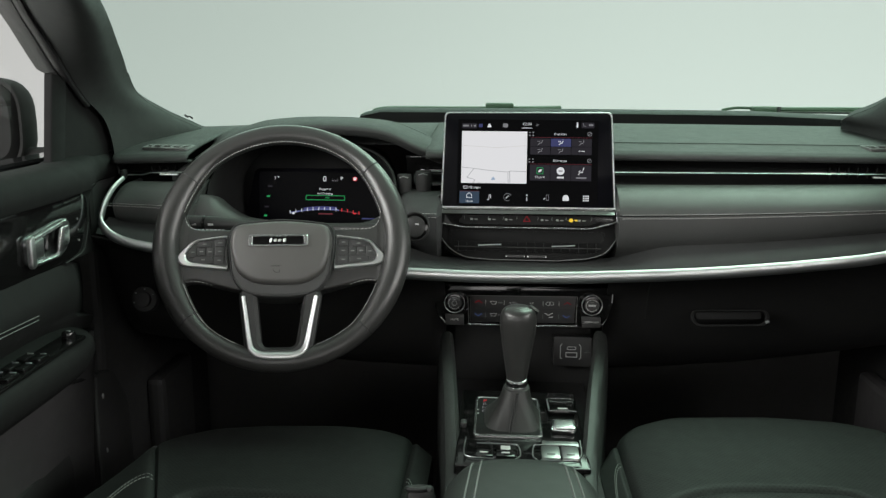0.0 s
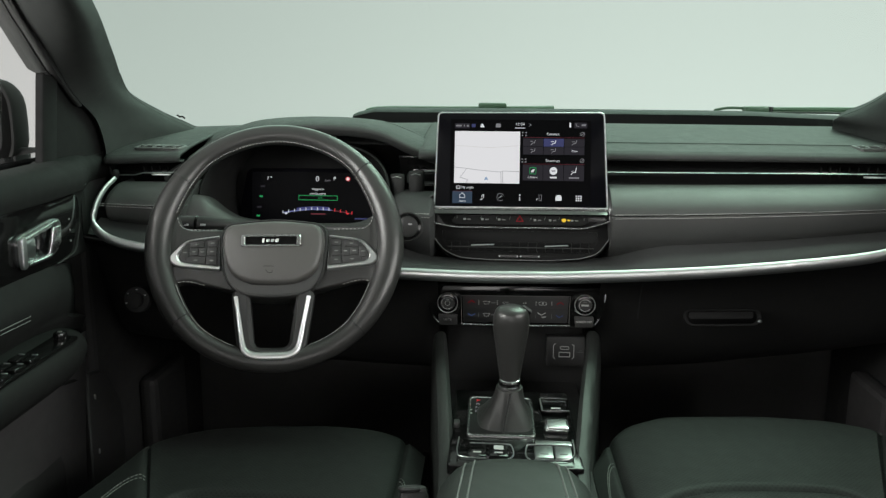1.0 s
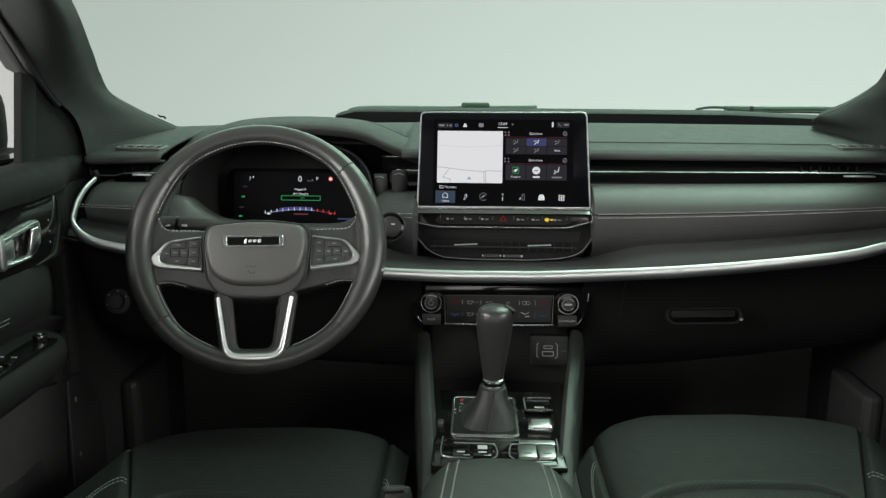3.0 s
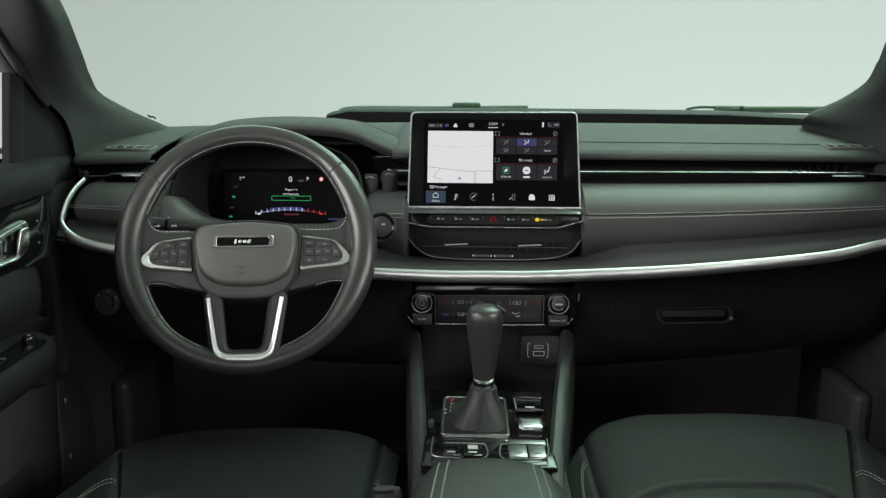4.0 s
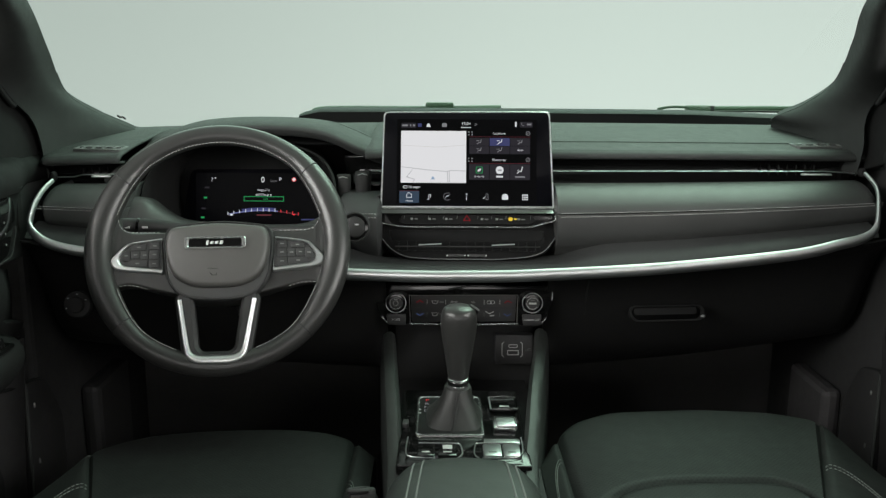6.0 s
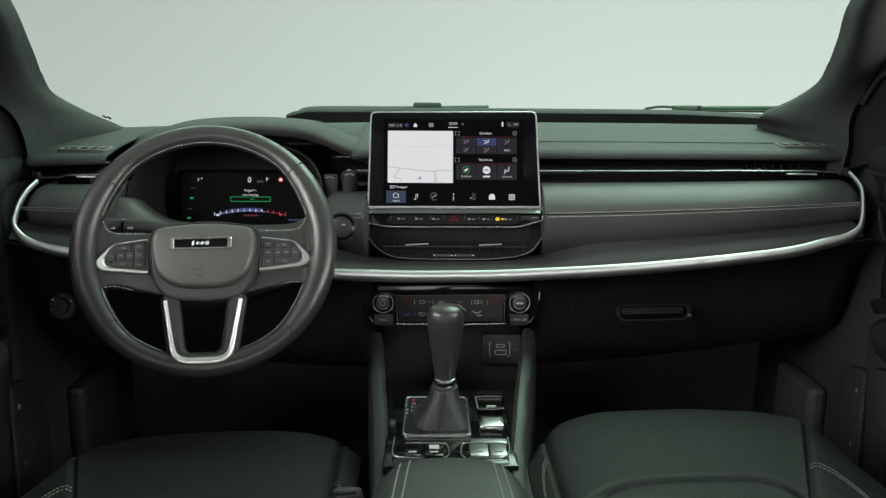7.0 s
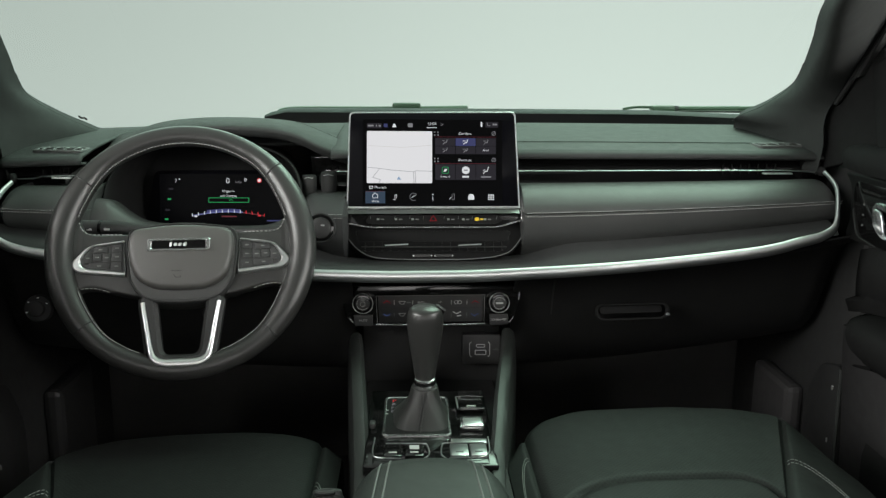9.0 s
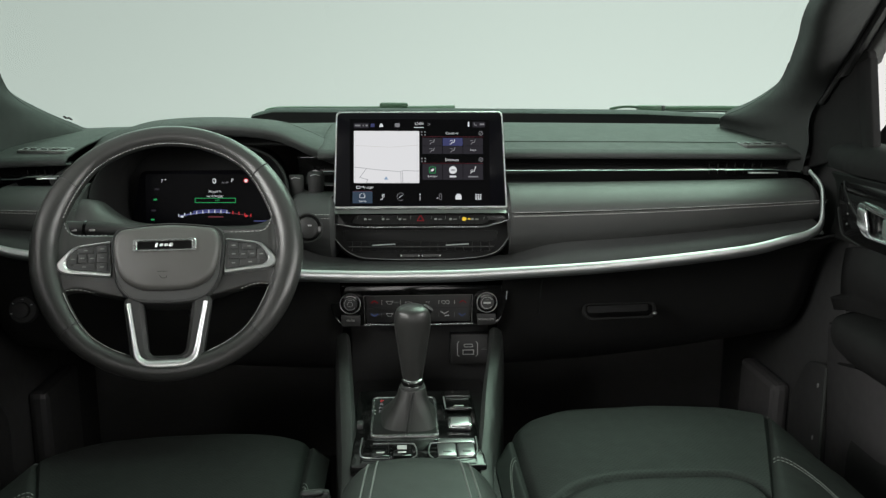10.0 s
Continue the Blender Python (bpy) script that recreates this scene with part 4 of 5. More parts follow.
# lower spoke with silver inlay
arm_o = [(-0.060, -0.070), (-0.0470, -0.160), (-0.037, -0.1715), (0.037, -0.1715), (0.0470, -0.160), (0.060, -0.070)]
arm_i = [(-0.034, -0.070), (-0.0245, -0.147), (-0.018, -0.1525), (0.018, -0.1525), (0.0245, -0.147), (0.034, -0.070)]
part("lower_spoke", ring_slab(rounded(arm_o, 0.012, 5), rounded(arm_i, 0.005, 5), 0.018, 0.005), PLASTIC, wheel, m=pose(0, 0, 0.0105))
mid_path = smooth_path([(-0.0515, -0.080, 0), (-0.0455, -0.115, 0), (-0.0395, -0.148, 0), (-0.034, -0.1595, 0), (-0.022, -0.1650, 0), (0.0, -0.1658, 0), (0.022, -0.1650, 0), (0.034, -0.1595, 0), (0.0395, -0.148, 0), (0.0455, -0.115, 0), (0.0515, -0.080, 0)], 8)
part("spoke_inlay", tube(mid_path, 0.0046, 12, flat=1.25, up=(0, 0, 1), taper=lambda t: 0.55 + 0.62 * math.sin(math.pi * t) ** 2.5), SATIN, wheel, "brushed silver inlay", m=pose(0, 0, 0.0115))

# ---- steering column and stalks ----
column = thing("steering_column", "black steering column cover with control stalks", "column")
rows = []
for y, w, h in ((1.225, 0.060, 0.040), (1.25, 0.072, 0.052), (1.32, 0.078, 0.058), (1.42, 0.08, 0.06)):
    rows.append([(-0.362 + w * math.copysign(abs(math.cos(b)) ** 0.6, math.cos(b)), y, 1.002 + (y - 1.25) * -0.35 + h * math.copysign(abs(math.sin(b)) ** 0.6, math.sin(b))) for b in (2 * math.pi * j / 28 for j in range(28))])
bm, V = grid(rows, closed_v=True)
bm.faces.new(V[0])
part("shroud", bm, PLASTIC, column)
stalk = part("stalk", tube([(-0.41, 1.27, 1.040), (-0.45, 1.262, 1.043), (-0.475, 1.258, 1.045), (-0.50, 1.256, 1.046), (-0.527, 1.254, 1.047)], 0.0105, 12, taper=lambda t: 0.6 + 0.45 * min(1, t * 2)), PLASTIC, column, "left-hand control stalk")
part("collar", tube([(-0.492, 1.256, 1.0455), (-0.496, 1.256, 1.0458)], 0.0118, 12), GLOSS, stalk)
for k in range(2):
    part("stalk_mark", block(-0.482 + 0.026 * -k - 0.004, -0.482 + 0.026 * -k + 0.004, 1.2445, 1.246, 1.044, 1.047, 0), MARK, stalk, smooth=False)
stalk2 = part("stalk", tube([(-0.315, 1.27, 1.036), (-0.28, 1.262, 1.038), (-0.25, 1.258, 1.039), (-0.222, 1.256, 1.040)], 0.010, 12, taper=lambda t: 0.6 + 0.4 * min(1, t * 2)), PLASTIC, column)
part("stalk_mark", block(-0.236, -0.229, 1.2445, 1.246, 1.039, 1.043, 0), MARK, stalk2, smooth=False)
part("tilt_lever", tube([(-0.345, 1.24, 0.93), (-0.33, 1.20, 0.922)], 0.006, 8), PLASTIC, column)

# ---- instrument display ----
CLM = pose(-0.37, 1.478, 1.0585, 80, 0, 0)
cluster = thing("instrument_display", "digital instrument display showing charging status", "display", CLM)


def kl(px, py):
    return ((px - 560) / 1009, (345 - py) / 1009)


def box_on(parent, f, a, b, z, mat, name, r=0.0008):
    p, q = f(*a), f(*b)
    return flat(parent, p[0], q[0], p[1], q[1], z, mat, name, r)


part("glass", slab(rounded([kl(430, 408), (kl(690, 408)), kl(690, 320), kl(660, 296), kl(450, 298)], 0.012), 0.006, 0.001), SCREEN, cluster)
box_on(cluster, kl, (458, 402), (676, 304), 0.0004, PANEL_GLOW, "lit_panel", 0.004)
Z1 = 0.001
words("0", 0.0135, WHITE_GLOW, cluster, *kl(577, 316), Z1)
words("km/h", 0.0055, DIM_GLOW, cluster, *kl(596, 318), Z1)
words("P", 0.009, WHITE_GLOW, cluster, *kl(608, 315), Z1)
part("warning_lamp", slab(oval(*kl(632, 315), 0.0040, 0.0040), 0.0004), RED_GLOW, cluster, m=pose(0, 0, Z1))
part("warning_centre", slab(oval(*kl(632, 315), 0.0028, 0.0028), 0.0004), WHITE_GLOW, cluster, m=pose(0, 0, Z1 + 0.0005))
words("Plugged In", 0.0052, WHITE_GLOW, cluster, *kl(578, 334), Z1)
words("and Charging", 0.0052, WHITE_GLOW, cluster, *kl(578, 342), Z1)
g0, g1 = kl(543, 354), kl(614, 345)
part("charge_frame", ring_slab(rect(g0[0], g1[0], g0[1], g1[1], 0.0008), rect(g0[0] + 0.0012, g1[0] - 0.0012, g0[1] + 0.0012, g1[1] - 0.0012, 0.0005), 0.0004, 0.0001), GREEN_GLOW, cluster, m=pose(0, 0, Z1))
words("60%", 0.0048, GREEN_GLOW, cluster, *kl(582, 349.5), Z1)
words("7", 0.0085, WHITE_GLOW, cluster, *kl(487, 316), Z1)
part("degree_mark", slab(oval(*kl(493, 313), 0.0012, 0.0012), 0.0003), WHITE_GLOW, cluster, m=pose(0, 0, Z1))
for px, py, w, m in ((478, 330, 4, TILE_GLOW), (472, 367, 4, TILE_GLOW), (475, 348, 3, GREEN_GLOW), (470, 383, 3, GREEN_GLOW)):
    box_on(cluster, kl, (px - w, py + 1.5), (px + w, py - 1.5), Z1, m, "panel_mark", 0.0004)
arc = [kl(515 + 125 * k / 24, 377 - 7 * math.sin(math.pi * k / 24)) for k in range(25)]
line(cluster, arc[:18], 0.0020, Z1, glowing("gauge_blue", (0.30, 0.34, 0.75), 0.45), "gauge_arc")
line(cluster, arc[17:], 0.0018, Z1, ROSE_GLOW, "gauge_arc")
line(cluster, [(p[0], p[1] + 0.003) for p in arc[5:17]], 0.0042, Z1 - 0.0002, glowing("gauge_haze", (0.10, 0.11, 0.32), 0.5), "gauge_band")
for k in range(0, 25, 2):
    box_on(cluster, kl, (515 + 125 * k / 24 - 0.6, 378.5 - 7 * math.sin(math.pi * k / 24)), (515 + 125 * k / 24 + 0.6, 373 - 7 * math.sin(math.pi * k / 24)), Z1 + 0.0003, WHITE_GLOW if k < 18 else RED_GLOW, "gauge_tick", 0.0002)
part("gauge_end", slab(oval(*kl(521, 378), 0.0028, 0.0016), 0.0003), WHITE_GLOW, cluster, m=pose(0, 0, Z1 + 0.0004))
part("gauge_end", slab(oval(*kl(632, 377), 0.0028, 0.0012), 0.0003), RED_GLOW, cluster, m=pose(0, 0, Z1 + 0.0004))
box_on(cluster, kl, (566, 379.5), (592, 377), Z1, ROSE_GLOW, "panel_mark", 0.0004)
box_on(cluster, kl, (645, 387), (676, 384.5), Z1, BLUE_GLOW, "panel_mark", 0.0004)

# ---- touchscreen ----
SM = Matrix.Translation((0, 1.336, 1.085)) @ pose(0, 0, 0, 74, 0, 0)
unit = thing("infotainment_screen", "black glass touchscreen in a silver frame, showing a map", "screen", SM)


def sl(px, py):
    k = 1117 + (py - 199) * 0.07
    return ((px - 933.0) / k, (345 - py) / 1100)


so = rounded([sl(779, 369), sl(1091, 367.5), sl(1082, 197), sl(785, 199)], [0.002, 0.002, 0.008, 0.008], 6)
si = rounded([sl(782, 366), sl(1088, 365), sl(1079.5, 199.5), sl(787.5, 201.5)], [0.002, 0.002, 0.007, 0.007], 6)
part("frame", ring_slab(so, si, 0.014, 0.0008), SATIN, unit, "slim silver frame")
part("back_shell", slab(so, 0.012, 0.003), PLASTIC, unit, m=pose(0, 0, -0.006))
glass = part("glass", slab(si, 0.006, 0.0008), SCREEN, unit, m=pose(0, 0, -0.0008))


def sbox(a, b, mat, name, z=0.0, r=0.0008):
    return box_on(glass, sl, a, b, 0.0010 + z, mat, name, r)


sbox((808, 361), (1058, 212), PANEL_GLOW, "lit_panel", -0.0006)
sbox((815.5, 325), (932.5, 233), MAP_GLOW, "map", 0)
for pts in (((816, 297), (836, 299), (860, 302), (898, 305), (904, 303), (932, 304)), ((838, 300), (826, 315), (840, 319), (838, 324)), ((902, 304), (903, 325)), ((899, 305), (900, 325))):
    line(glass, [sl(*p) for p in pts], 0.0009, 0.0014, MAP_LINE, "map_road")
line(glass, [sl(820, 259), sl(880, 262), sl(930, 258)], 0.0006, 0.0014, glowing("map_pale", (0.8, 0.78, 0.76), 0.72), "map_road")
part("map_arrow", slab([sl(869, 319), sl(877, 319), sl(873, 313)], 0.0003), glowing("map_arrow_glow", (0.35, 0.5, 0.7), 0.7), glass, smooth=False, m=pose(0, 0, 0.0014))
sbox((816, 228), (843, 219), TILE_GLOW, "status_tile", 0, 0.002)
for a, b in ((818, 828), (832, 834), (837, 841)):
    sbox((a, 225), (b, 222), DIM_GLOW, "status_mark", 0.0004, 0.0004)
sbox((846, 226), (853, 220), BLUE_GLOW, "status_mark", 0)
part("bell", slab(rounded([sl(861, 226), sl(869, 226), sl(867, 221), sl(865, 219), sl(863, 221)], 0.0008), 0.0003), WHITE_GLOW, glass, m=pose(0, 0, 0.0012))
part("car_mark", slab(rect(sl(889, 226)[0], sl(898, 226)[0], sl(889, 226)[1], sl(889, 219)[1], 0.002), 0.0003), DIM_GLOW, glass, m=pose(0, 0, 0.0012))
words("12:04", 0.0066, WHITE_GLOW, glass, *sl(932, 220), 0.0012)
sbox((923, 227), (941, 226), WHITE_GLOW, "time_underline", 0, 0.0002)
line(glass, [sl(948, 219), sl(952, 221), sl(948, 223)], 0.0008, 0.0012, DIM_GLOW, "arrow_mark")
part("microphone", slab(rect(sl(1019.5, 225)[0], sl(1022.5, 225)[0], sl(1020, 225)[1], sl(1020, 216)[1], 0.0012), 0.0003), WHITE_GLOW, glass, m=pose(0, 0, 0.0012))
sbox((1028, 226), (1051, 216), TILE_GLOW, "status_tile", 0, 0.002)
sbox((1041, 222), (1049, 219), DIM_GLOW, "status_mark", 0.0004, 0.0004)
line(glass, [sl(1031, 218), sl(1032, 222), sl(1036, 223)], 0.0009, 0.0014, DIM_GLOW, "status_mark")
for y, t in ((237, "Comfort"), (284, "Shortcuts")):
    words(t, 0.0056, WHITE_GLOW, glass, *sl(991, y), 0.0012)
    for dx, dy in ((-3, -2.5), (3, -2.5), (-3, 2.5), (3, 2.5)):
        sbox((940 + dx - 1.3, y + dy + 1.1), (940 + dx + 1.3, y + dy - 1.1), DIM_GLOW, "corner_mark", 0, 0.0002)
    ring = [sl(1043 + 3.5 * math.cos(a), y - 0.5 + 3.5 * math.sin(a)) for a in (2 * math.pi * k / 14 for k in range(15))]
    line(glass, ring, 0.0008, 0.0012, DIM_GLOW, "edit_ring")
    line(glass, [sl(1041, y + 1.5), sl(1045, y - 2.5)], 0.0008, 0.0012, DIM_GLOW, "edit_pen")
    line(glass, [sl(938, y + 6), sl(1047, y + 6)], 0.0006, 0.0012, ROSE_GLOW, "rule_line")
for r_ in range(2):
    for c_ in range(3):
        x0, y0 = 938 + 36.6 * c_, 245 + 14.5 * r_
        lit = r_ == 0 and c_ == 1
        sbox((x0, y0 + 13.8), (x0 + 35.6, y0), BLUE_GLOW if lit else TILE_GLOW, "tile", 0, 0.0006)
        mx, my = x0 + 18, y0 + 7
        if r_ == 1 and c_ == 2:
            words("Auto", 0.0048, WHITE_GLOW, glass, *sl(mx, my), 0.0016)
        else:
            line(glass, [sl(mx + 3.5, my - 4), sl(mx + 2, my + 1), sl(mx - 1, my + 1), sl(mx - 4, my + 4)], 0.0011, 0.0016, WHITE_GLOW if lit else DIM_GLOW, "airflow_figure")
            line(glass, [sl(mx - 5, my - 2), sl(mx - 0.5, my - 2)], 0.0009, 0.0016, WHITE_GLOW if lit else DIM_GLOW, "airflow_arrow")
for c_ in range(3):
    x0 = 938 + 36.6 * c_
    sbox((x0, 319), (x0 + 35.6, 291.5), TILE_GLOW, "tile", 0, 0.0006)
    mx, my = x0 + 18, 302
    if c_ == 0:
        q, p = sl(mx - 6, my + 6), sl(mx + 6, my - 6)
        part("leaf_frame", ring_slab(rect(q[0], p[0], q[1], p[1], 0.002), rect(q[0] + 0.001, p[0] - 0.001, q[1] + 0.001, p[1] - 0.001, 0.0015), 0.0003, 0.0001), GREEN_GLOW, glass, m=pose(0, 0, 0.0016))
        part("leaf", slab(rounded([sl(mx - 4, my + 2.5), sl(mx + 1, my + 2.5), sl(mx + 4, my - 2.5), sl(mx - 1, my - 2)], 0.001), 0.0003), WHITE_GLOW, glass, m=pose(0, 0, 0.0016))
        words("E-Hybrid", 0.0042, WHITE_GLOW, glass, *sl(mx, 313.5), 0.0016)
    elif c_ == 1:
        part("round_mark", slab(oval(*sl(mx, my), 0.0062, 0.0062, 20), 0.0003), WHITE_GLOW, glass, m=pose(0, 0, 0.0016))
        sbox((mx - 6, 315), (mx + 6, 312), WHITE_GLOW, "tile_word", 0.0006, 0.0004)
        sbox((mx - 3.5, 303), (mx + 3.5, 301), DIM_GLOW, "round_bar", 0.0010, 0.0003)
    else:
        line(glass, [sl(mx + 4, my - 6), sl(mx + 2, my + 2), sl(mx - 2, my + 2), sl(mx - 5, my + 6)], 0.0013, 0.0016, WHITE_GLOW, "seat_figure")
        line(glass, [sl(mx - 5, my + 1), sl(mx - 2, my - 1)], 0.0009, 0.0016, WHITE_GLOW, "seat_wave")
        sbox((mx - 9, 315), (mx + 9, 312.5), DIM_GLOW, "tile_word", 0.0006, 0.0004)
words("My pages", 0.0052, WHITE_GLOW, glass, *sl(840, 332.5), 0.0012)
q, p = sl(820, 335), sl(827, 330)
part("pages_mark", ring_slab(rect(q[0], p[0], q[1], p[1], 0.001), rect(q[0] + 0.0008, p[0] - 0.0008, q[1] + 0.0008, p[1] - 0.0008, 0.0006), 0.0003, 0.0001), WHITE_GLOW, glass, m=pose(0, 0, 0.0012))
sbox((813, 360.5), (848.5, 339), HOME_GLOW, "home_tile", 0, 0.0006)
line(glass, [sl(813, 339.5), sl(848, 339.5)], 0.0006, 0.0014, ROSE_GLOW, "tile_rule")
line(glass, [sl(826, 350), sl(826, 346), sl(830.5, 342.5), sl(835, 346), sl(835, 351), sl(826, 351)], 0.0008, 0.0016, WHITE_GLOW, "home_sign")
words("Home", 0.0046, WHITE_GLOW, glass, *sl(831, 357), 0.0016)
line(glass, [sl(863, 354), sl(866, 354), sl(866, 346), sl(869, 345), sl(869, 351)], 0.0009, 0.0012, WHITE_GLOW, "note_sign")
line(glass, [sl(899 + 6.5 * math.cos(a), 349 + 6.5 * math.sin(a)) for a in (0.9 + 4.9 * k / 18 for k in range(19))], 0.0007, 0.0012, DIM_GLOW, "media_ring")
line(glass, [sl(896, 351), sl(899, 348), sl(902, 347)], 0.0008, 0.0012, WHITE_GLOW, "media_mark")
part("dot", slab(oval(*sl(933.5, 345), 0.0012, 0.0012, 12), 0.0003), WHITE_GLOW, glass, m=pose(0, 0, 0.0012))
line(glass, [sl(933.5, 349), sl(933.5, 355)], 0.0011, 0.0012, WHITE_GLOW, "seat_sign")
line(glass, [sl(968, 344), sl(972, 344), sl(972, 354), sl(968, 354), sl(968, 344)], 0.0007, 0.0012, DIM_GLOW, "phone_sign")
line(glass, [sl(963, 353), sl(966, 350)], 0.0008, 0.0012, WHITE_GLOW, "phone_wave")
part("car_sign", slab(rounded([sl(997, 354), sl(1008, 354), sl(1008, 348), sl(1005.5, 344), sl(999.5, 344), sl(997, 348)], 0.0008), 0.0003), WHITE_GLOW, glass, m=pose(0, 0, 0.0012))
for i in range(3):
    for j in range(3):
        sbox((1033 + 3.9 * i, 347 + 3.7 * j), (1035.6 + 3.9 * i, 344.4 + 3.7 * j), WHITE_GLOW, "app_dot", 0, 0.0002)

# bar of buttons under the screen
bo = rounded([sl(777, 397), sl(818, 404.5), sl(1050, 404.0), sl(1095, 391), sl(1092, 368), sl(778, 369.5)], [0.003, 0.01, 0.01, 0.004, 0.002, 0.002], 5)
bi = rounded([sl(780, 395.2), sl(819, 401.8), sl(1049, 401.2), sl(1092, 389.2), sl(1089.5, 371), sl(780.5, 372.5)], [0.002, 0.01, 0.01, 0.003, 0.002, 0.002], 5)
bar = part("button_bar", slab(bi, 0.02, 0.001), GLOSS, unit, "gloss black button strip with silver edge", m=pose(0, 0, 0.0045) @ pose(0, 0, 0, -2))
part("edge", ring_slab(bo, bi, 0.02, 0.0006), CHROME, bar, m=pose(0, 0, 0.001))
part("button_strip", slab(rounded([sl(812, 394), sl(822, 398), sl(1046, 397.5), sl(1058, 392), sl(1050, 381), sl(820, 382)], 0.004), 0.002, 0.0008), VENT_BLACK, bar, m=pose(0, 0, 0.0012))
for px in (842, 873, 902, 964, 990, 1028):
    flat(bar, sl(px - 6, 0)[0], sl(px - 1.5, 0)[0], sl(0, 391)[1], sl(0, 387.5)[1], 0.0018, SEAT_THREAD, "button_mark", 0.0006)
    flat(bar, sl(px + 1, 0)[0], sl(px + 7, 0)[0], sl(0, 390.5)[1], sl(0, 388.5)[1], 0.0018, FAINT, "button_mark", 0.0004)
for px in (822, 865, 892, 916, 953, 978, 1003, 1047):
    line(bar, [sl(px, 389), sl(px + 1, 384)], 0.0005, 0.0018, SEAT_THREAD, "button_divider")
tri = [sl(928, 392), sl(940, 392), sl(934, 382.5)]
line(bar, tri + [tri[0]], 0.0013, 0.0018, DIM_RED, "hazard_triangle")
part("amber_lamp", slab(oval(*sl(1012, 389), 0.0036, 0.003, 16), 0.0003), AMBER_GLOW, bar, m=pose(0, 0, 0.0020))
flat(bar, sl(1016, 0)[0], sl(1021, 0)[0], sl(0, 390.3)[1], sl(0, 387.8)[1], 0.0020, AMBER_GLOW, "lamp_word", 0.0003)
# sloped lip whose metal colour stands in for light reflected off the bar
rows = [[(*sl(783, 381), 0.0050), (*sl(1088, 379.5), 0.0050)], [(*sl(782, 373), -0.003), (*sl(1088, 371.5), -0.003)]]
bm, _ = grid(rows)
part("upper_lip", bm, material("sheen_metal", (0.16, 0.165, 0.16), 0.3, metal=0.8), bar, "upper lip with a metal-toned sheen", m=pose(0, 0, 0.0028))
# vents and shroud below
shroud_pts = [sl(*p) for p in ((767, 345), (768, 412), (796, 446), (824, 459), (880, 462), (990, 462), (1048, 457), (1078, 448), (1104, 412), (1102, 350))]
part("shroud", slab(rounded(shroud_pts, 0.012, 4), 0.05, 0.006, 4), VENT_BLACK, unit, "dark shroud round the screen", m=pose(0, 0, -0.006))
part("shroud_gap", tube([(*p, 0) for p in rounded([sl(*p) for p in ((771, 345), (772, 411), (799, 443), (826, 455.5), (880, 458.5), (990, 458.5), (1047, 454), (1075, 445), (1100, 411), (1098, 350))], 0.012, 4)], 0.0009, 6, closed=True), GRILLE, unit, m=pose(0, 0, -0.0042))
vent = part("air_vent", slab(rounded([sl(806, 444), sl(1062, 444), sl(1076, 424), sl(1068, 406), sl(800, 406), sl(794, 424)], 0.006), 0.003), VENT_BLACK, unit, "double air vent under the screen", m=pose(0, 0, -0.0025))
part("vent_hood", slab(rounded([sl(800, 427), sl(1070, 427), sl(1074, 408), sl(794, 408)], 0.004), 0.012, 0.003), VENT_BLACK, vent, m=pose(0, 0, 0.001))
for k in range(17):
    px = 815 + 15 * k
    part("vane", block(sl(px, 0)[0] - 0.0008, sl(px, 0)[0] + 0.0008, sl(0, 443)[1], sl(0, 428)[1], 0, 0.006, 0), VENT_BLACK, vent, smooth=False)
part("blade", tube([(*sl(px, 437), 0.0065) for px in (806, 850, 930, 1010, 1066)], 0.0010, 6), RUBBER, vent)
for a, b in ((848, 889), (979, 1020)):
    part("vent_tab", tube([(*sl(a, 434.5), 0.009), (*sl((a + b) / 2, 433.5), 0.009), (*sl(b, 432.5), 0.009)], 0.0010, 8), SATIN, vent)
for a in (898, 936):
    part("thumb_wheel", slab(rect(sl(a, 0)[0], sl(a + 34, 0)[0], sl(0, 454)[1], sl(0, 449.5)[1], 0.0015), 0.004, 0.001), PLASTIC, unit, m=pose(0, 0, -0.0025))
    for b in (a + 1, a + 33):
        part("wheel_mark", slab(oval(*sl(b, 452), 0.001, 0.001, 10), 0.0004), SATIN, unit, m=pose(0, 0, -0.002))

# ---- centre console ----
console = thing("centre_console", "black centre console with padded side rails and gloss panels", "console")
CM = pose(0, 1.340, 0.908, 87, 0, 0)


def cl(px, py):
    return ((px - 930.5) / 1095, (534 - py) / 1095)


cp = rounded([cl(778, 566), cl(800, 578), cl(1064, 578), cl(1078, 566), cl(1092, 520), cl(1090, 505), cl(768, 505), cl(766, 520)], 0.008, 5)
climate = part("climate_panel", slab(cp, 0.04, 0.003), GLOSS, console, "gloss black climate control panel", m=CM)
bt = part("button_field", slab(rounded([cl(836, 572), cl(1021, 570), cl(1023, 522), cl(834, 524)], 0.002, 4), 0.004, 0.001), PLASTIC, climate, m=pose(0, 0, 0.002))
line(climate, [cl(833, 573), cl(831, 523), cl(1025, 521), cl(1024, 571)], 0.0009, 0.0035, FAINT, "field_edge")
line(climate, [cl(783, 563), cl(789, 571), cl(798, 573.5)], 0.0018, 0.0036, CHROME, "bright_edge")
line(climate, [cl(832, 575), cl(930, 576), cl(1026, 574)], 0.0022, 0.0032, CHROME, "bright_edge")
line(climate, [cl(1063, 573), cl(1071, 570), cl(1077, 562)], 0.0018, 0.0036, CHROME, "bright_edge")
line(climate, [cl(1087, 516), cl(1086, 530)], 0.0014, 0.0036, SATIN, "bright_edge")
line(bt, [cl(836, 546), cl(1022, 545)], 0.0008, 0.0006, RUBBER, "button_gap")
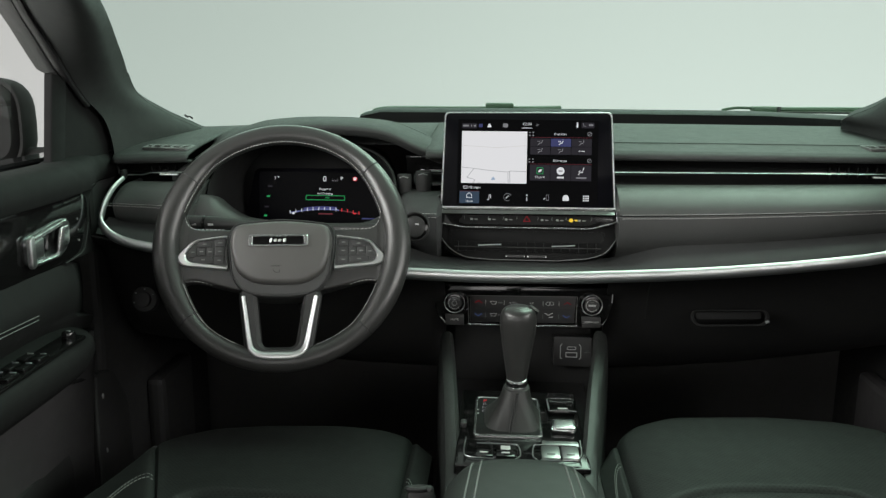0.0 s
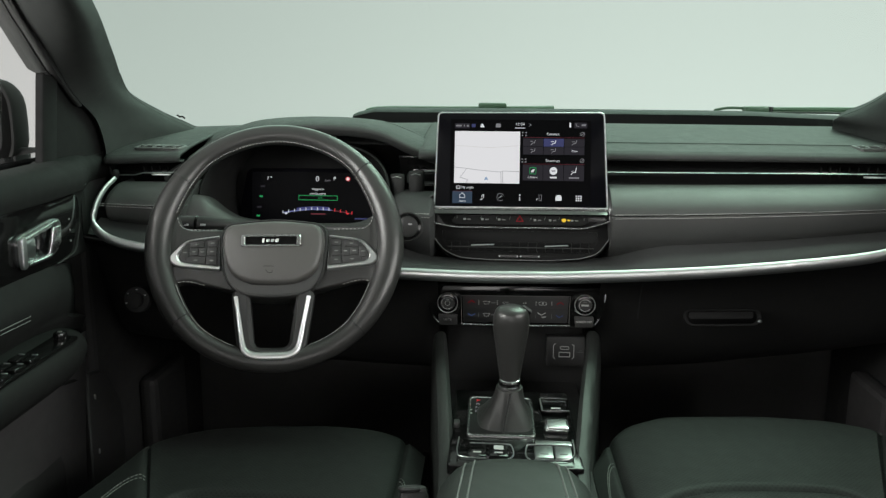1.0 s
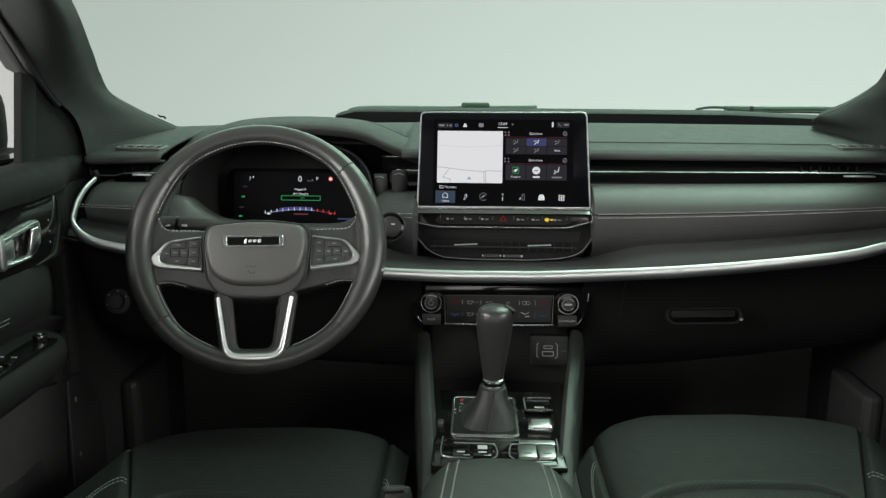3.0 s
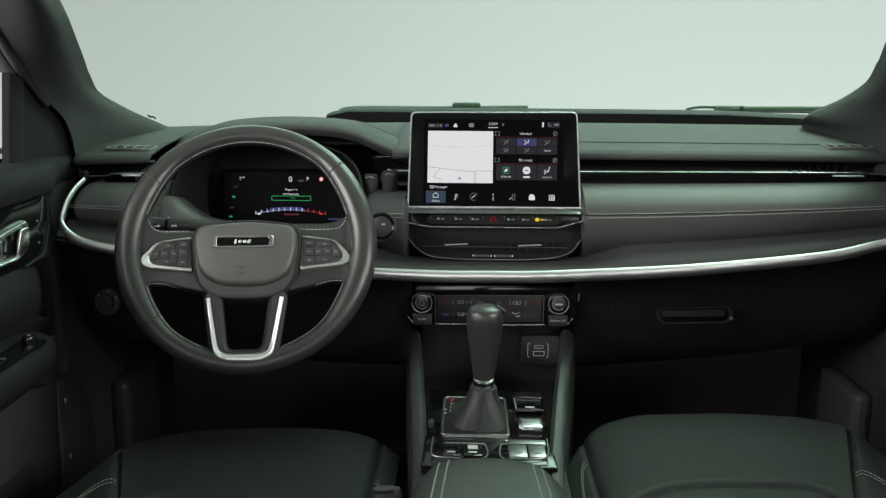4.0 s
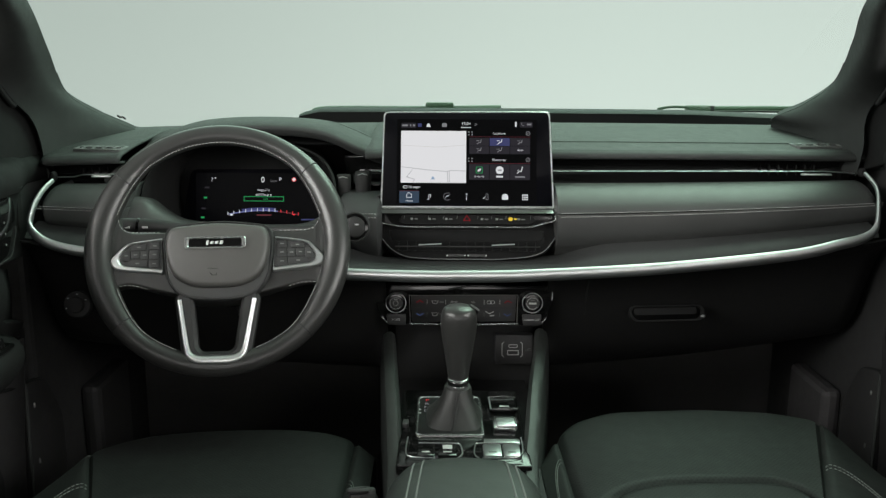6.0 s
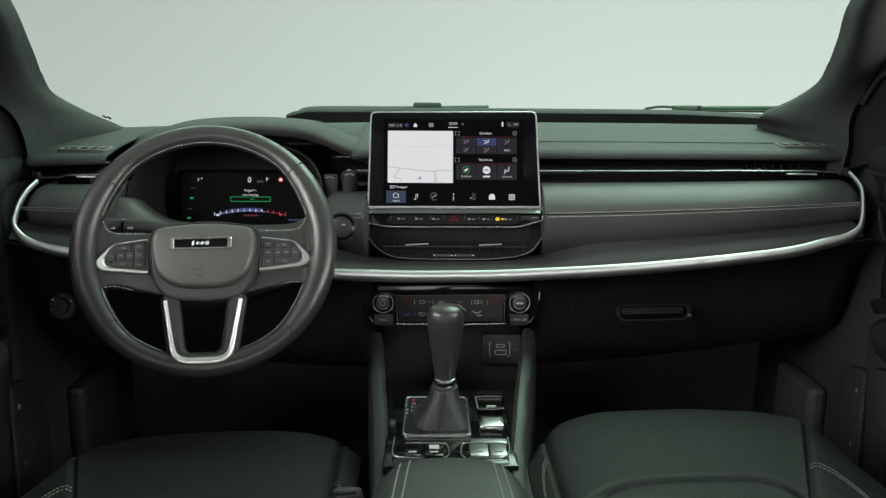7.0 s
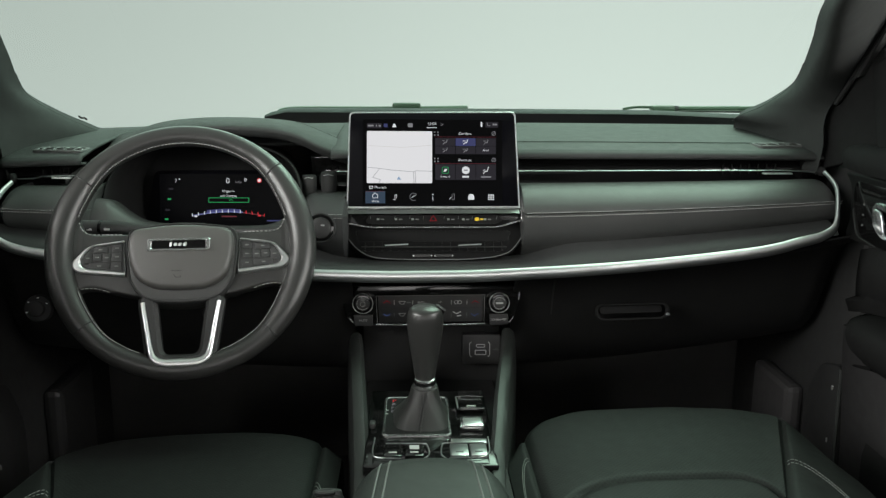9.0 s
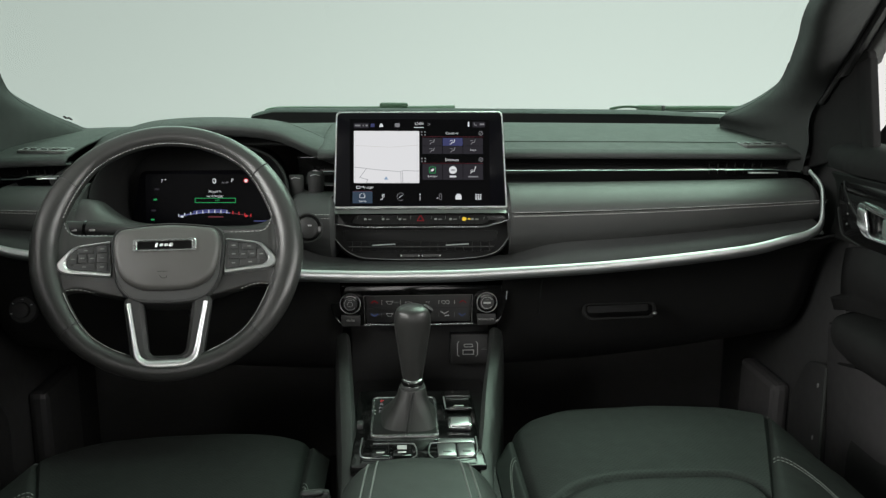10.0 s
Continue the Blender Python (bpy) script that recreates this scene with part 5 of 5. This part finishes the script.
for px in (863, 896, 965, 993):
    line(bt, [cl(px, 531), cl(px, 539)], 0.0007, 0.0006, MARK, "button_gap")
    line(bt, [cl(px, 554), cl(px, 562)], 0.0007, 0.0006, FAINT, "button_gap")
for px, py, m, up in ((850, 534, DIM_RED, 1), (1008, 534, DIM_RED, 1), (850, 558, DIM_BLUE, -1), (1007, 558, DIM_BLUE, -1)):
    line(bt, [cl(px - 6, py + 2 * up), cl(px, py - 2 * up), cl(px + 6, py + 2 * up)], 0.0013, 0.0006, m, "temperature_arrow")
for px, py in ((877, 535), (877, 557)):
    line(bt, [cl(px - 6, py - 2), cl(px + 6, py - 2), cl(px + 3, py + 3), cl(px - 3, py + 3), cl(px - 6, py - 2)], 0.0007, 0.0006, MARK, "demist_sign")
    flat(bt, cl(px + 8, 0)[0], cl(px + 16, 0)[0], cl(0, py + 1.5)[1], cl(0, py - 1)[1], 0.0006, FAINT, "button_word", 0.0003)
for px, py, w in ((911, 535, 5), (945, 535, 3)):
    words("AUTO" if w == 5 else "A/C", 0.0042, MARK, bt, *cl(px, py), 0.0006, name="button_word")
for dx in (-3, 3):
    line(bt, [cl(977 + dx + 4 * math.cos(a), 535 + 3 * math.sin(a)) for a in (2 * math.pi * k / 12 for k in range(13))], 0.0007, 0.0006, MARK, "fan_sign")
line(bt, [cl(968, 552), cl(975, 556), cl(982, 552)], 0.0012, 0.0006, MARK, "mode_sign")
line(bt, [cl(976, 560), cl(983, 559)], 0.0016, 0.0006, MARK, "mode_sign")
for px, py in ((807.5, 535), (1050.5, 534)):
    kb = part("dial", slab(oval(0, 0, 0.0165, 0.0165, 36), 0.016, 0.003), GLOSS, climate, "round control dial with bright rim", m=pose(*cl(px, py), 0.012))
    part("dial_rim", ring_slab(oval(0, 0, 0.0168, 0.0168, 36), oval(0, 0, 0.0157, 0.0157, 36), 0.004, 0.0004), SATIN, kb, m=pose(0, 0, 0.0005))
    part("dial_cap", slab(oval(0, 0, 0.0115, 0.0115, 30), 0.003, 0.001), PLASTIC, kb, m=pose(0, 0, 0.0018))
    line(kb, [(0.0095 * math.cos(a), 0.0095 * math.sin(a)) for a in (0.6 + 5.0 * k / 24 for k in range(25))], 0.0008, 0.0024, MARK, "dial_mark")
    line(kb, [(0.0185 * math.cos(a), 0.0185 * math.sin(a)) for a in (-2.5 + 1.9 * k / 12 for k in range(13))], 0.0007, -0.0112, SATIN, "scale_arc")
    if px < 900:
        line(kb, [(0.004 * math.cos(a), 0.004 * math.sin(a)) for a in (2 * math.pi * k / 14 for k in range(15))], 0.0007, 0.0024, MARK, "dial_mark")
        flat(kb, -0.003, 0.003, 0.0060, 0.0072, 0.0024, MARK, "dial_word", 0.0003)
    else:
        flat(kb, -0.006, 0.006, -0.0015, 0.0015, 0.0024, MARK, "dial_word", 0.0004)
        flat(kb, -0.003, 0.003, 0.0045, 0.0058, 0.0024, FAINT, "dial_word", 0.0003)
    by = py + 32
    bb = part("push_button", slab(rounded([cl(px - 15, by + 11), cl(px + 17, by + 10), cl(px + 17, by - 9), cl(px - 17, by - 9)], 0.002), 0.006, 0.001), PLASTIC, climate, m=pose(0, 0, 0.0045))
    words("MUTE" if px < 900 else "SCREEN OFF", 0.0052 if px < 900 else 0.0046, MARK, bb, *cl(px, by + 0.5), 0.0005, name="button_word")

# cubby below with the socket panel
part("cubby_back", block(-0.118, 0.122, 1.425, 1.435, 0.66, 0.885, 0.004), DARK, console)
part("cubby_roof", block(-0.118, 0.122, 1.34, 1.43, 0.866, 0.874, 0.002), DARK, console)
sock = part("socket_panel", slab(rect(-0.033, 0.033, -0.026, 0.026, 0.004), 0.02, 0.002), PLASTIC, console, "charging socket panel", m=pose(0.088, 1.398, 0.806, 84, 0, 0))
for x0, x1 in ((-0.021, -0.018), (0.014, 0.017)):
    s_ = -1 if x0 < 0 else 1
    line(sock, [(x0 + s_ * -0.003, 0.013), (x0, 0.010), (x0, -0.010), (x0 - s_ * 0.003, -0.013)], 0.0013, 0.0004, MARK, "socket_bracket")
q = part("socket", ring_slab(rect(-0.012, 0.008, -0.010, -0.001, 0.001), rect(-0.0105, 0.0065, -0.0085, -0.0025, 0.0006), 0.002, 0.0003), MARK, sock, m=pose(0, 0, 0.0008))
part("socket", ring_slab(rect(-0.010, 0.006, 0.003, 0.009, 0.0028), rect(-0.0088, 0.0048, 0.0042, 0.0078, 0.0017), 0.002, 0.0003), MARK, sock, m=pose(0, 0, 0.0008))
part("socket_hole", slab(rect(-0.0105, 0.0065, -0.0085, -0.0025, 0.0006), 0.0004), RUBBER, sock, m=pose(0, 0, 0.0004))
line(sock, [(0.020, -0.001), (0.030, -0.001)], 0.0008, 0.0004, FAINT, "trident_sign")
line(sock, [(0.022, -0.001), (0.025, 0.002), (0.028, 0.002)], 0.0007, 0.0004, FAINT, "trident_sign")

# padded rails
for s, pts in ((-1, [(-0.124, 1.33, 0.858), (-0.121, 1.30, 0.855), (-0.109, 1.15, 0.845), (-0.099, 1.03, 0.820), (-0.092, 0.92, 0.798), (-0.088, 0.70, 0.76)]), (1, [(0.124, 1.33, 0.865), (0.122, 1.30, 0.862), (0.098, 1.15, 0.851), (0.081, 1.03, 0.826), (0.068, 0.92, 0.804), (0.064, 0.70, 0.76)])):
    rows = []
    for p in smooth_path(pts, 5):
        w = 0.0105
        rows.append([p + Vector((-s * w, 0.0, -0.16)), p + Vector((-s * w, 0, -0.014)), p + Vector((-s * w * 0.85, 0, -0.004)), p + Vector((-s * w * 0.4, 0, 0.0005)), p + Vector((s * w * 0.3, 0, 0.0)), p + Vector((s * w * 0.9, 0, -0.005)), p + Vector((s * w * 1.1, 0, -0.016)), p + Vector((s * w * 1.4, 0, -0.06)), p + Vector((s * w * 1.8, 0, -0.40))])
    bm, _ = grid(rows)
    part("side_rail", bm, ARM_LEATHER, console, "padded leather side rail")
part("tunnel", block(-0.100, 0.085, 0.1, 1.19, 0.42, 0.795, 0.0), DARK, console)
part("cubby_floor", block(-0.110, 0.110, 1.19, 1.43, 0.42, 0.74, 0.0), DARK, console)

# shift plate
plate = part("shift_plate", block(-0.0925, 0.0725, 0.94, 1.185, 0.79, 0.8155, 0.004), GLOSS, console, "gloss black plate round the lever")
GX0, GX1, GY0, GY1 = -0.0715, 0.0185, 1.020, 1.152
part("gate_frame", ring_slab(rect(GX0, GX1, GY0, GY1, 0.009, 5), rect(GX0 + 0.0035, GX1 - 0.0035, GY0 + 0.004, GY1 - 0.003, 0.007, 5), 0.006, 0.0012), CHROME, plate, "satin chrome surround", m=pose(0, 0, 0.8185))
part("gate_well", slab(rect(GX0 + 0.003, GX1 - 0.003, GY0 + 0.003, GY1 - 0.003, 0.006, 4), 0.001), VOID, plate, m=pose(0, 0, 0.8162))
for k, (ch, m) in enumerate((("P", RED_GLOW), ("R", DIM_GLOW), ("N", DIM_GLOW), ("D", DIM_GLOW))):
    words(ch, 0.0105, m, plate, -0.0580, 1.1395 - 0.0125 * k, 0.8168, name="gear_letter")
for k in range(2):
    flat(plate, -0.0685, -0.0655, 1.105 - 0.012 * k, 1.108 - 0.012 * k, 0.8168, MARK, "gear_mark", 0.0004)
# rocker, parking brake and rear row of switches
rk = part("rocker_switch", block(0.031, 0.0665, 1.098, 1.142, 0.815, 0.822, 0.003), GLOSS, plate, "gloss rocker with bright edges")
for y in (1.140, 1.097):
    part("bright_edge", tube([(0.030, y, 0.822), (0.048, y, 0.8232), (0.0675, y, 0.822)], 0.0013, 6), CHROME, rk)
part("rocker_line", tube([(0.0295, 1.14, 0.8215), (0.0305, 1.10, 0.8215)], 0.0011, 6), SATIN, rk)
flat(rk, 0.043, 0.056, 1.104, 1.108, 0.8226, MARK, "switch_word", 0.0005)
pb = part("parking_brake_switch", block(0.0305, 0.0625, 1.034, 1.066, 0.815, 0.826, 0.005), CHROME, plate, "chrome parking brake switch")
part("lever_face", block(0.0345, 0.0585, 1.030, 1.055, 0.8235, 0.8275, 0.0018), SATIN, pb)
base = part("switch_base", block(-0.082, 0.062, 0.942, 1.012, 0.80, 0.8175, 0.004), GLOSS, plate, "row of gloss switches with bright trim")
part("bright_bed", block(0.016, 0.0625, 0.996, 1.010, 0.812, 0.8185, 0.002), INLAY, base)
# right pair silver: the pale reflection on those gloss switches, put into the material
for x0, x1, m in ((-0.068, -0.045, GLOSS), (-0.042, -0.018, GLOSS), (0.014, 0.037, INLAY), (0.0385, 0.060, INLAY)):
    sw = part("switch", block(x0, x1, 0.955, 0.989, 0.815, 0.8215, 0.0025), m, base)
    flat(sw, (x0 + x1) / 2 - 0.005, (x0 + x1) / 2 + 0.005, 0.962, 0.9655, 0.8217, MARK if m is GLOSS else FAINT, "switch_word", 0.0004)
flat(base, -0.036, -0.024, 0.972, 0.983, 0.8218, MARK, "switch_word", 0.0008)
for pts in (((-0.080, 1.008), (-0.081, 0.965), (-0.074, 0.952), (-0.045, 0.949)), ((-0.018, 0.949), (-0.012, 0.960), (-0.014, 0.985), (-0.022, 0.990), (-0.066, 0.991)), ((0.008, 0.949), (0.003, 0.960), (0.005, 0.985), (0.012, 0.991), (0.058, 0.991)), ((0.012, 0.949), (0.050, 0.951), (0.062, 0.965), (0.064, 1.008))):
    part("bright_trim", tube(smooth_path([(p[0], p[1], 0.8205) for p in pts], 6), 0.0009, 6), INLAY, base)
part("small_hook", block(-0.089, -0.081, 1.045, 1.06, 0.815, 0.823, 0.002), PLASTIC, plate)

# gear lever
LM = Matrix.Translation((-0.0155, 1.085, 0.816)) @ pose(0, 0, 0, 4, 0, 0)
lever = thing("gear_lever", "black leather gear lever with a stitched gaiter", "gear lever", LM)


def lathe(profile, n=28, sx=1.0, sy=1.0):
    rows = [[(r * sx * math.cos(a), r * sy * math.sin(a), z) for a in (2 * math.pi * k / n for k in range(n))] for r, z in profile]
    bm, V = grid(rows, closed_v=True)
    bm.faces.new(V[0])
    bm.faces.new(V[-1])
    return bm


kp = smooth_path([(0.0132, 0, 0.057), (0.0150, 0, 0.068), (0.0175, 0, 0.085), (0.0205, 0, 0.105), (0.0232, 0, 0.125), (0.0240, 0, 0.138), (0.0232, 0, 0.148), (0.0195, 0, 0.1565), (0.010, 0, 0.1605), (0.0005, 0, 0.1615)], 5)
knob = part("knob", lathe([(p.x, p.z) for p in kp], 32, 1.0, 0.92), WHEEL_LEATHER, lever, "smooth black leather knob")
part("release_button", slab(rect(-0.008, 0.008, -0.012, 0.004, 0.004), 0.004, 0.002), PLASTIC, knob, m=pose(0.018, 0.010, 0.153, -40, 35, 0))
part("collar", lathe([(0.0128, 0.047), (0.0140, 0.0475), (0.0142, 0.0575), (0.0130, 0.0585)], 28), CHROME, lever, "polished collar")
part("collar_band", lathe([(0.0143, 0.050), (0.0146, 0.0505), (0.0146, 0.0545), (0.0143, 0.055)], 28), GLOSS, lever)
part("sleeve", lathe([(0.0135, 0.049), (0.0155, 0.045), (0.0150, 0.036), (0.0150, 0.03)], 26), material("perforated_leather", (0.03, 0.031, 0.031), 0.55, grain=1.0, grain_scale=420, cells=True), lever)
rows = []
for t, w, d, z in ((0, 0.0140, 0.0140, 0.046), (0.08, 0.0175, 0.0175, 0.0455), (0.18, 0.0188, 0.0205, 0.040), (0.32, 0.0200, 0.0245, 0.033), (0.48, 0.0228, 0.030, 0.025), (0.65, 0.0285, 0.038, 0.015), (0.85, 0.0355, 0.045, 0.005), (1, 0.0385, 0.049, 0.0)):
    row = []
    for k in range(56):
        a = 2 * math.pi * k / 56
        pw = 1 - 0.45 * t
        fold = 1 + 0.07 * math.sin(t * math.pi) * math.sin(3 * a + 5 * t) + 0.02 * math.sin(11 * a - 9 * t) * t * (1 - t) * 4
        row.append((-0.0045 * t + w * fold * math.copysign(abs(math.cos(a)) ** pw, math.cos(a)), -0.004 * t + d * fold * math.copysign(abs(math.sin(a)) ** pw, math.sin(a)), z))
    rows.append(row)
bm, _ = grid(rows, closed_v=True)
part("gaiter", bm, GAITER, lever, "creased leather gaiter")
part("gaiter_seam", tube(smooth_path([(-0.0005, -0.0205, 0.044), (-0.002, -0.0255, 0.036), (-0.004, -0.0315, 0.028), (-0.0065, -0.041, 0.017), (-0.009, -0.0505, 0.006), (-0.009, -0.055, 0.001)], 6), 0.0011, 6), RUBBER, lever)
stitches(smooth_path([(0.0025, -0.0205, 0.044), (0.001, -0.0258, 0.036), (-0.001, -0.0318, 0.028), (-0.0035, -0.0413, 0.017), (-0.006, -0.0508, 0.006), (-0.006, -0.0553, 0.001)], 6), SOFT, lever, 0.003, 0.0016, 0.0009)

# ---- armrest ----
arm = thing("armrest", "black leather centre armrest with double pale stitching", "armrest")
rows = []
for k in range(25):
    t = k / 24
    y = 0.948 - 0.55 * t
    nose = max(0.0, 1 - t / 0.10)
    zt = 0.833 - 0.034 * (1 - math.sqrt(max(0, 1 - nose * nose))) - 0.004 * t
    hw = 0.073 + 0.017 * min(1, t / 0.16) ** 0.7
    cx = -0.012
    row = []
    for j in range(29):
        u = j / 14 - 1
        sh = abs(u) ** 6
        row.append((cx + hw * (u if abs(u) < 1 else u), y - 0.010 * u * u * (1 - t), zt + 0.006 * (1 - u * u) - 0.020 * sh))
    rows.append([(row[0][0] - 0.002, y, 0.76)] + row + [(row[-1][0] + 0.002, y, 0.76)])
bm, V = grid(rows)
bm.faces.new(V[0])
part("lid", bm, ARM_LEATHER, arm)


def arm_top(x, y):
    t = (0.948 - y) / 0.55
    nose = max(0.0, 1 - t / 0.10)
    hw = 0.073 + 0.017 * min(1, t / 0.16) ** 0.7
    u = max(-1, min(1, (x + 0.012) / hw))
    return Vector((x, y - 0.010 * u * u * (1 - t), 0.833 - 0.034 * (1 - math.sqrt(max(0, 1 - nose * nose))) - 0.004 * t + 0.006 * (1 - u * u) - 0.020 * abs(u) ** 6 + 0.0004))


for xa, xb in ((-0.068, -0.076), (-0.057, -0.065), (0.036, 0.043), (0.046, 0.054)):
    pts = [arm_top(xa + (xb - xa) * min(1, k / 10), 0.941 - 0.012 * k) for k in range(16)]
    part("seam_band", tube([p - Vector((0, 0, 0.0002)) for p in pts], 0.0013, 6), FAINT, arm)
    stitches([p + Vector((0, 0, 0.0006)) for p in pts], SEAT_THREAD, arm, 0.0034, 0.0008, 0.0008)

# ---- seats ----
perf = material("perforated_seat_leather", (0.0125, 0.013, 0.0125), 0.6, spec=0.22, grain=0.3, grain_scale=600, cells=True)
nt = perf.node_tree
tc = [n for n in nt.nodes if n.type == "TEX_COORD"][0]
rotn = nt.nodes.new("ShaderNodeMapping")
rotn.inputs["Rotation"].default_value = (0, 0, radians(45))
rotn.inputs["Scale"].default_value = (215, 215, 0)
fr = nt.nodes.new("ShaderNodeVectorMath")
fr.operation = "FRACTION"
sb = nt.nodes.new("ShaderNodeVectorMath")
sb.operation = "SUBTRACT"
sb.inputs[1].default_value = (0.5, 0.5, 0)
ln = nt.nodes.new("ShaderNodeVectorMath")
ln.operation = "LENGTH"
gt = nt.nodes.new("ShaderNodeMapRange")
gt.inputs["From Min"].default_value, gt.inputs["From Max"].default_value = 0.22, 0.40
mx = nt.nodes.new("ShaderNodeMix")
mx.data_type = "RGBA"
mx.inputs["A"].default_value = (0.004, 0.004, 0.004, 1)
old = [l for l in nt.links if l.to_socket.name == "Base Color"][0].from_socket
nt.links.new(tc.outputs["Object"], rotn.inputs["Vector"])
nt.links.new(rotn.outputs[0], fr.inputs[0])
nt.links.new(fr.outputs[0], sb.inputs[0])
nt.links.new(sb.outputs[0], ln.inputs[0])
nt.links.new(ln.outputs["Value"], gt.inputs["Value"])
nt.links.new(gt.outputs["Result"], mx.inputs["Factor"])
nt.links.new(old, mx.inputs["B"])
nt.links.new(mx.outputs["Result"], nt.nodes["Principled BSDF"].inputs["Base Color"])


def seat(cx, z, flip, label, lead):
    """A front seat's cushion: perforated middle, side bolsters, piping and stitching. flip: -1 puts the outer bolster on the left; lead: how far the front reaches across its width."""
    s = thing("front_seat", label, "seat", Matrix.Translation((cx, 0, z)), group="front seats")

    def top(u, y):
        """Height over the cushion; u runs from -1 (console side) to 1 (door side)."""
        xb = 0.153 + (max(0.84, y) - 1.07) * 0.40
        x = 0.232 * u if u <= 0 else (xb * u / 0.665 if u < 0.665 else xb + (0.203 - xb) * (u - 0.665) / 0.335)
        x *= flip
        e = max(0.0, u - 0.62) / 0.38 if u > 0 else max(0.0, -u - 0.45) / 0.55
        h = 0.004 * math.cos(u * 1.4) - (0.020 * e ** 2.4 if u > 0 else 0.020 * e ** 3.0) + 0.004 * math.exp(-((u - 0.70) / 0.10) ** 2)
        g = u / 0.64 if u > 0 else -u / 0.84
        ya = 0.930 - 0.075 * min(1.6, g) ** 4
        h += -0.007 * math.exp(-((y - ya) / 0.008) ** 2) * (1 if g < 1.02 else 0) + (0.003 if y < ya and g < 1 else 0) - 0.006 * math.exp(-((u - 0.665) / 0.016) ** 2) - 0.006 * math.exp(-((u + 0.87) / 0.016) ** 2)
        return Vector((x, y, h))

    def front(u):
        return sum(np.interp(u + k * 0.03, *lead) for k in (-2, -1, 0, 1, 2)) / 5

    def patch(u0, u1, nu, mat, pname):
        rows = []
        for i in range(nu + 1):
            u = u0 + (u1 - u0) * i / nu
            f = front(u)
            row = []
            for k in range(9):
                a = math.pi / 2 * k / 8
                base = top(u, f - 0.030)
                row.append(Vector((base.x, f - 0.030 + 0.030 * math.cos(a), base.z - 0.034 + 0.034 * math.sin(a))))
            for k in range(1, 150):
                y = f - 0.030 - (f - 0.030 - 0.60) * k / 149
                row.append(top(u, y))
            row.insert(0, Vector((row[0].x, f - 0.012, -0.16)))
            rows.append(row)
        bm, _ = grid(rows)
        return part(pname, bm, mat, s)
    patch(-0.87, 0.665, 60, perf, "cushion")
    b1 = patch(0.665, 1.0, 22, SEAT_LEATHER, "outer_bolster")
    b2 = patch(-1.0, -0.87, 12, SEAT_LEATHER, "inner_bolster")
    bm = bmesh.new()
    rows = []
    for k in range(20):
        y = 0.6 + 0.02 * k
        t1 = top(1.0, min(y, front(1.0) - 0.03))
        rows.append([t1 + Vector((0, 0, 0)), t1 + Vector((flip * 0.008, 0, -0.02)), t1 + Vector((flip * 0.010, 0, -0.12))])
    grid(rows, bm=bm)
    part("side_skirt", bm, SEAT_LEATHER, b1)
    pts = []
    for k in range(30):
        u = 0.66 + 0.335 * (k / 29) ** 0.8
        f = front(u)
        p = top(u, f - 0.03)
        pts.append(p + Vector((0, 0.012, -0.003)))
    part("piping", tube(pts, 0.0016, 6), SOFT, b1)
    for off in (0.0, 0.009):
        arc = []
        for k in range(40):
            t = k / 39
            u = 0.675 + (0.20 - off * 0.6) * math.sin(t * math.pi / 2)
            y = 0.968 - off - 0.11 * (1 - math.cos(t * math.pi / 2))
            arc.append(top(u, y) + Vector((0, 0, 0.0008)))
        stitches(arc, SEAT_THREAD, b1, 0.0034, 0.0018, 0.0006)
    for off in (0.0, 0.009):
        arc = []
        for k in range(30):
            t = k / 29
            u = -0.885 - (0.07 - off * 0.5) * math.sin(t * math.pi / 2)
            y = 1.010 - off - 0.12 * (1 - math.cos(t * math.pi / 2))
            arc.append(top(u, y) + Vector((0, 0, 0.0008)))
        stitches(arc, SEAT_THREAD, b2, 0.0034, 0.0018, 0.0006)
    return s


seat(0.322, 0.799, 1, "black leather passenger seat cushion with perforated centre", ((-1, -0.95, -0.88, -0.78, -0.5, 0.06, 0.43, 0.617, 0.68, 0.72, 0.84, 0.92, 1.0), (1.02, 1.06, 1.085, 1.125, 1.158, 1.168, 1.160, 1.138, 1.120, 1.108, 1.094, 1.058, 0.965)))
seat(-0.362, 0.768, -1, "black leather driver's seat cushion with grey stitching", ((-1, -0.95, -0.87, -0.68, -0.39, 0.03, 0.317, 0.526, 0.61, 0.7, 0.77, 0.88, 1.0), (1.115, 1.13, 1.145, 1.157, 1.162, 1.154, 1.139, 1.112, 1.092, 1.068, 1.048, 1.01, 0.94)))

# ---- buckle ----
bk = thing("seat_belt_buckle", "black plastic seat belt buckle beside the driver's seat", "buckle", pose(-0.128, 0.90, 0.775, -20, 0, 8))
part("body", block(-0.017, 0.017, -0.012, 0.012, -0.06, 0.024, 0.006), PLASTIC, bk)
part("slot", block(-0.012, 0.004, -0.008, 0.004, 0.020, 0.0255, 0.001), RUBBER, bk)
part("mouth", tube([(-0.004 + 0.012 * math.cos(a), -0.002 + 0.009 * math.sin(a), 0.026) for a in (2 * math.pi * k / 20 for k in range(20))], 0.003, 8, closed=True), SOFT, bk)
part("release_button", block(0.005, 0.015, -0.010, 0.006, 0.016, 0.028, 0.003), SOFT, bk)

# small bright catch in the footwell
catch = thing("bonnet_catch", "small grey catch under the dashboard", "catch", pose(-0.158, 1.47, 0.765))
part("catch", tube([(-0.006, 0, 0), (0.0, -0.004, 0.001), (0.006, 0, 0)], 0.003, 8), SOFT, catch)
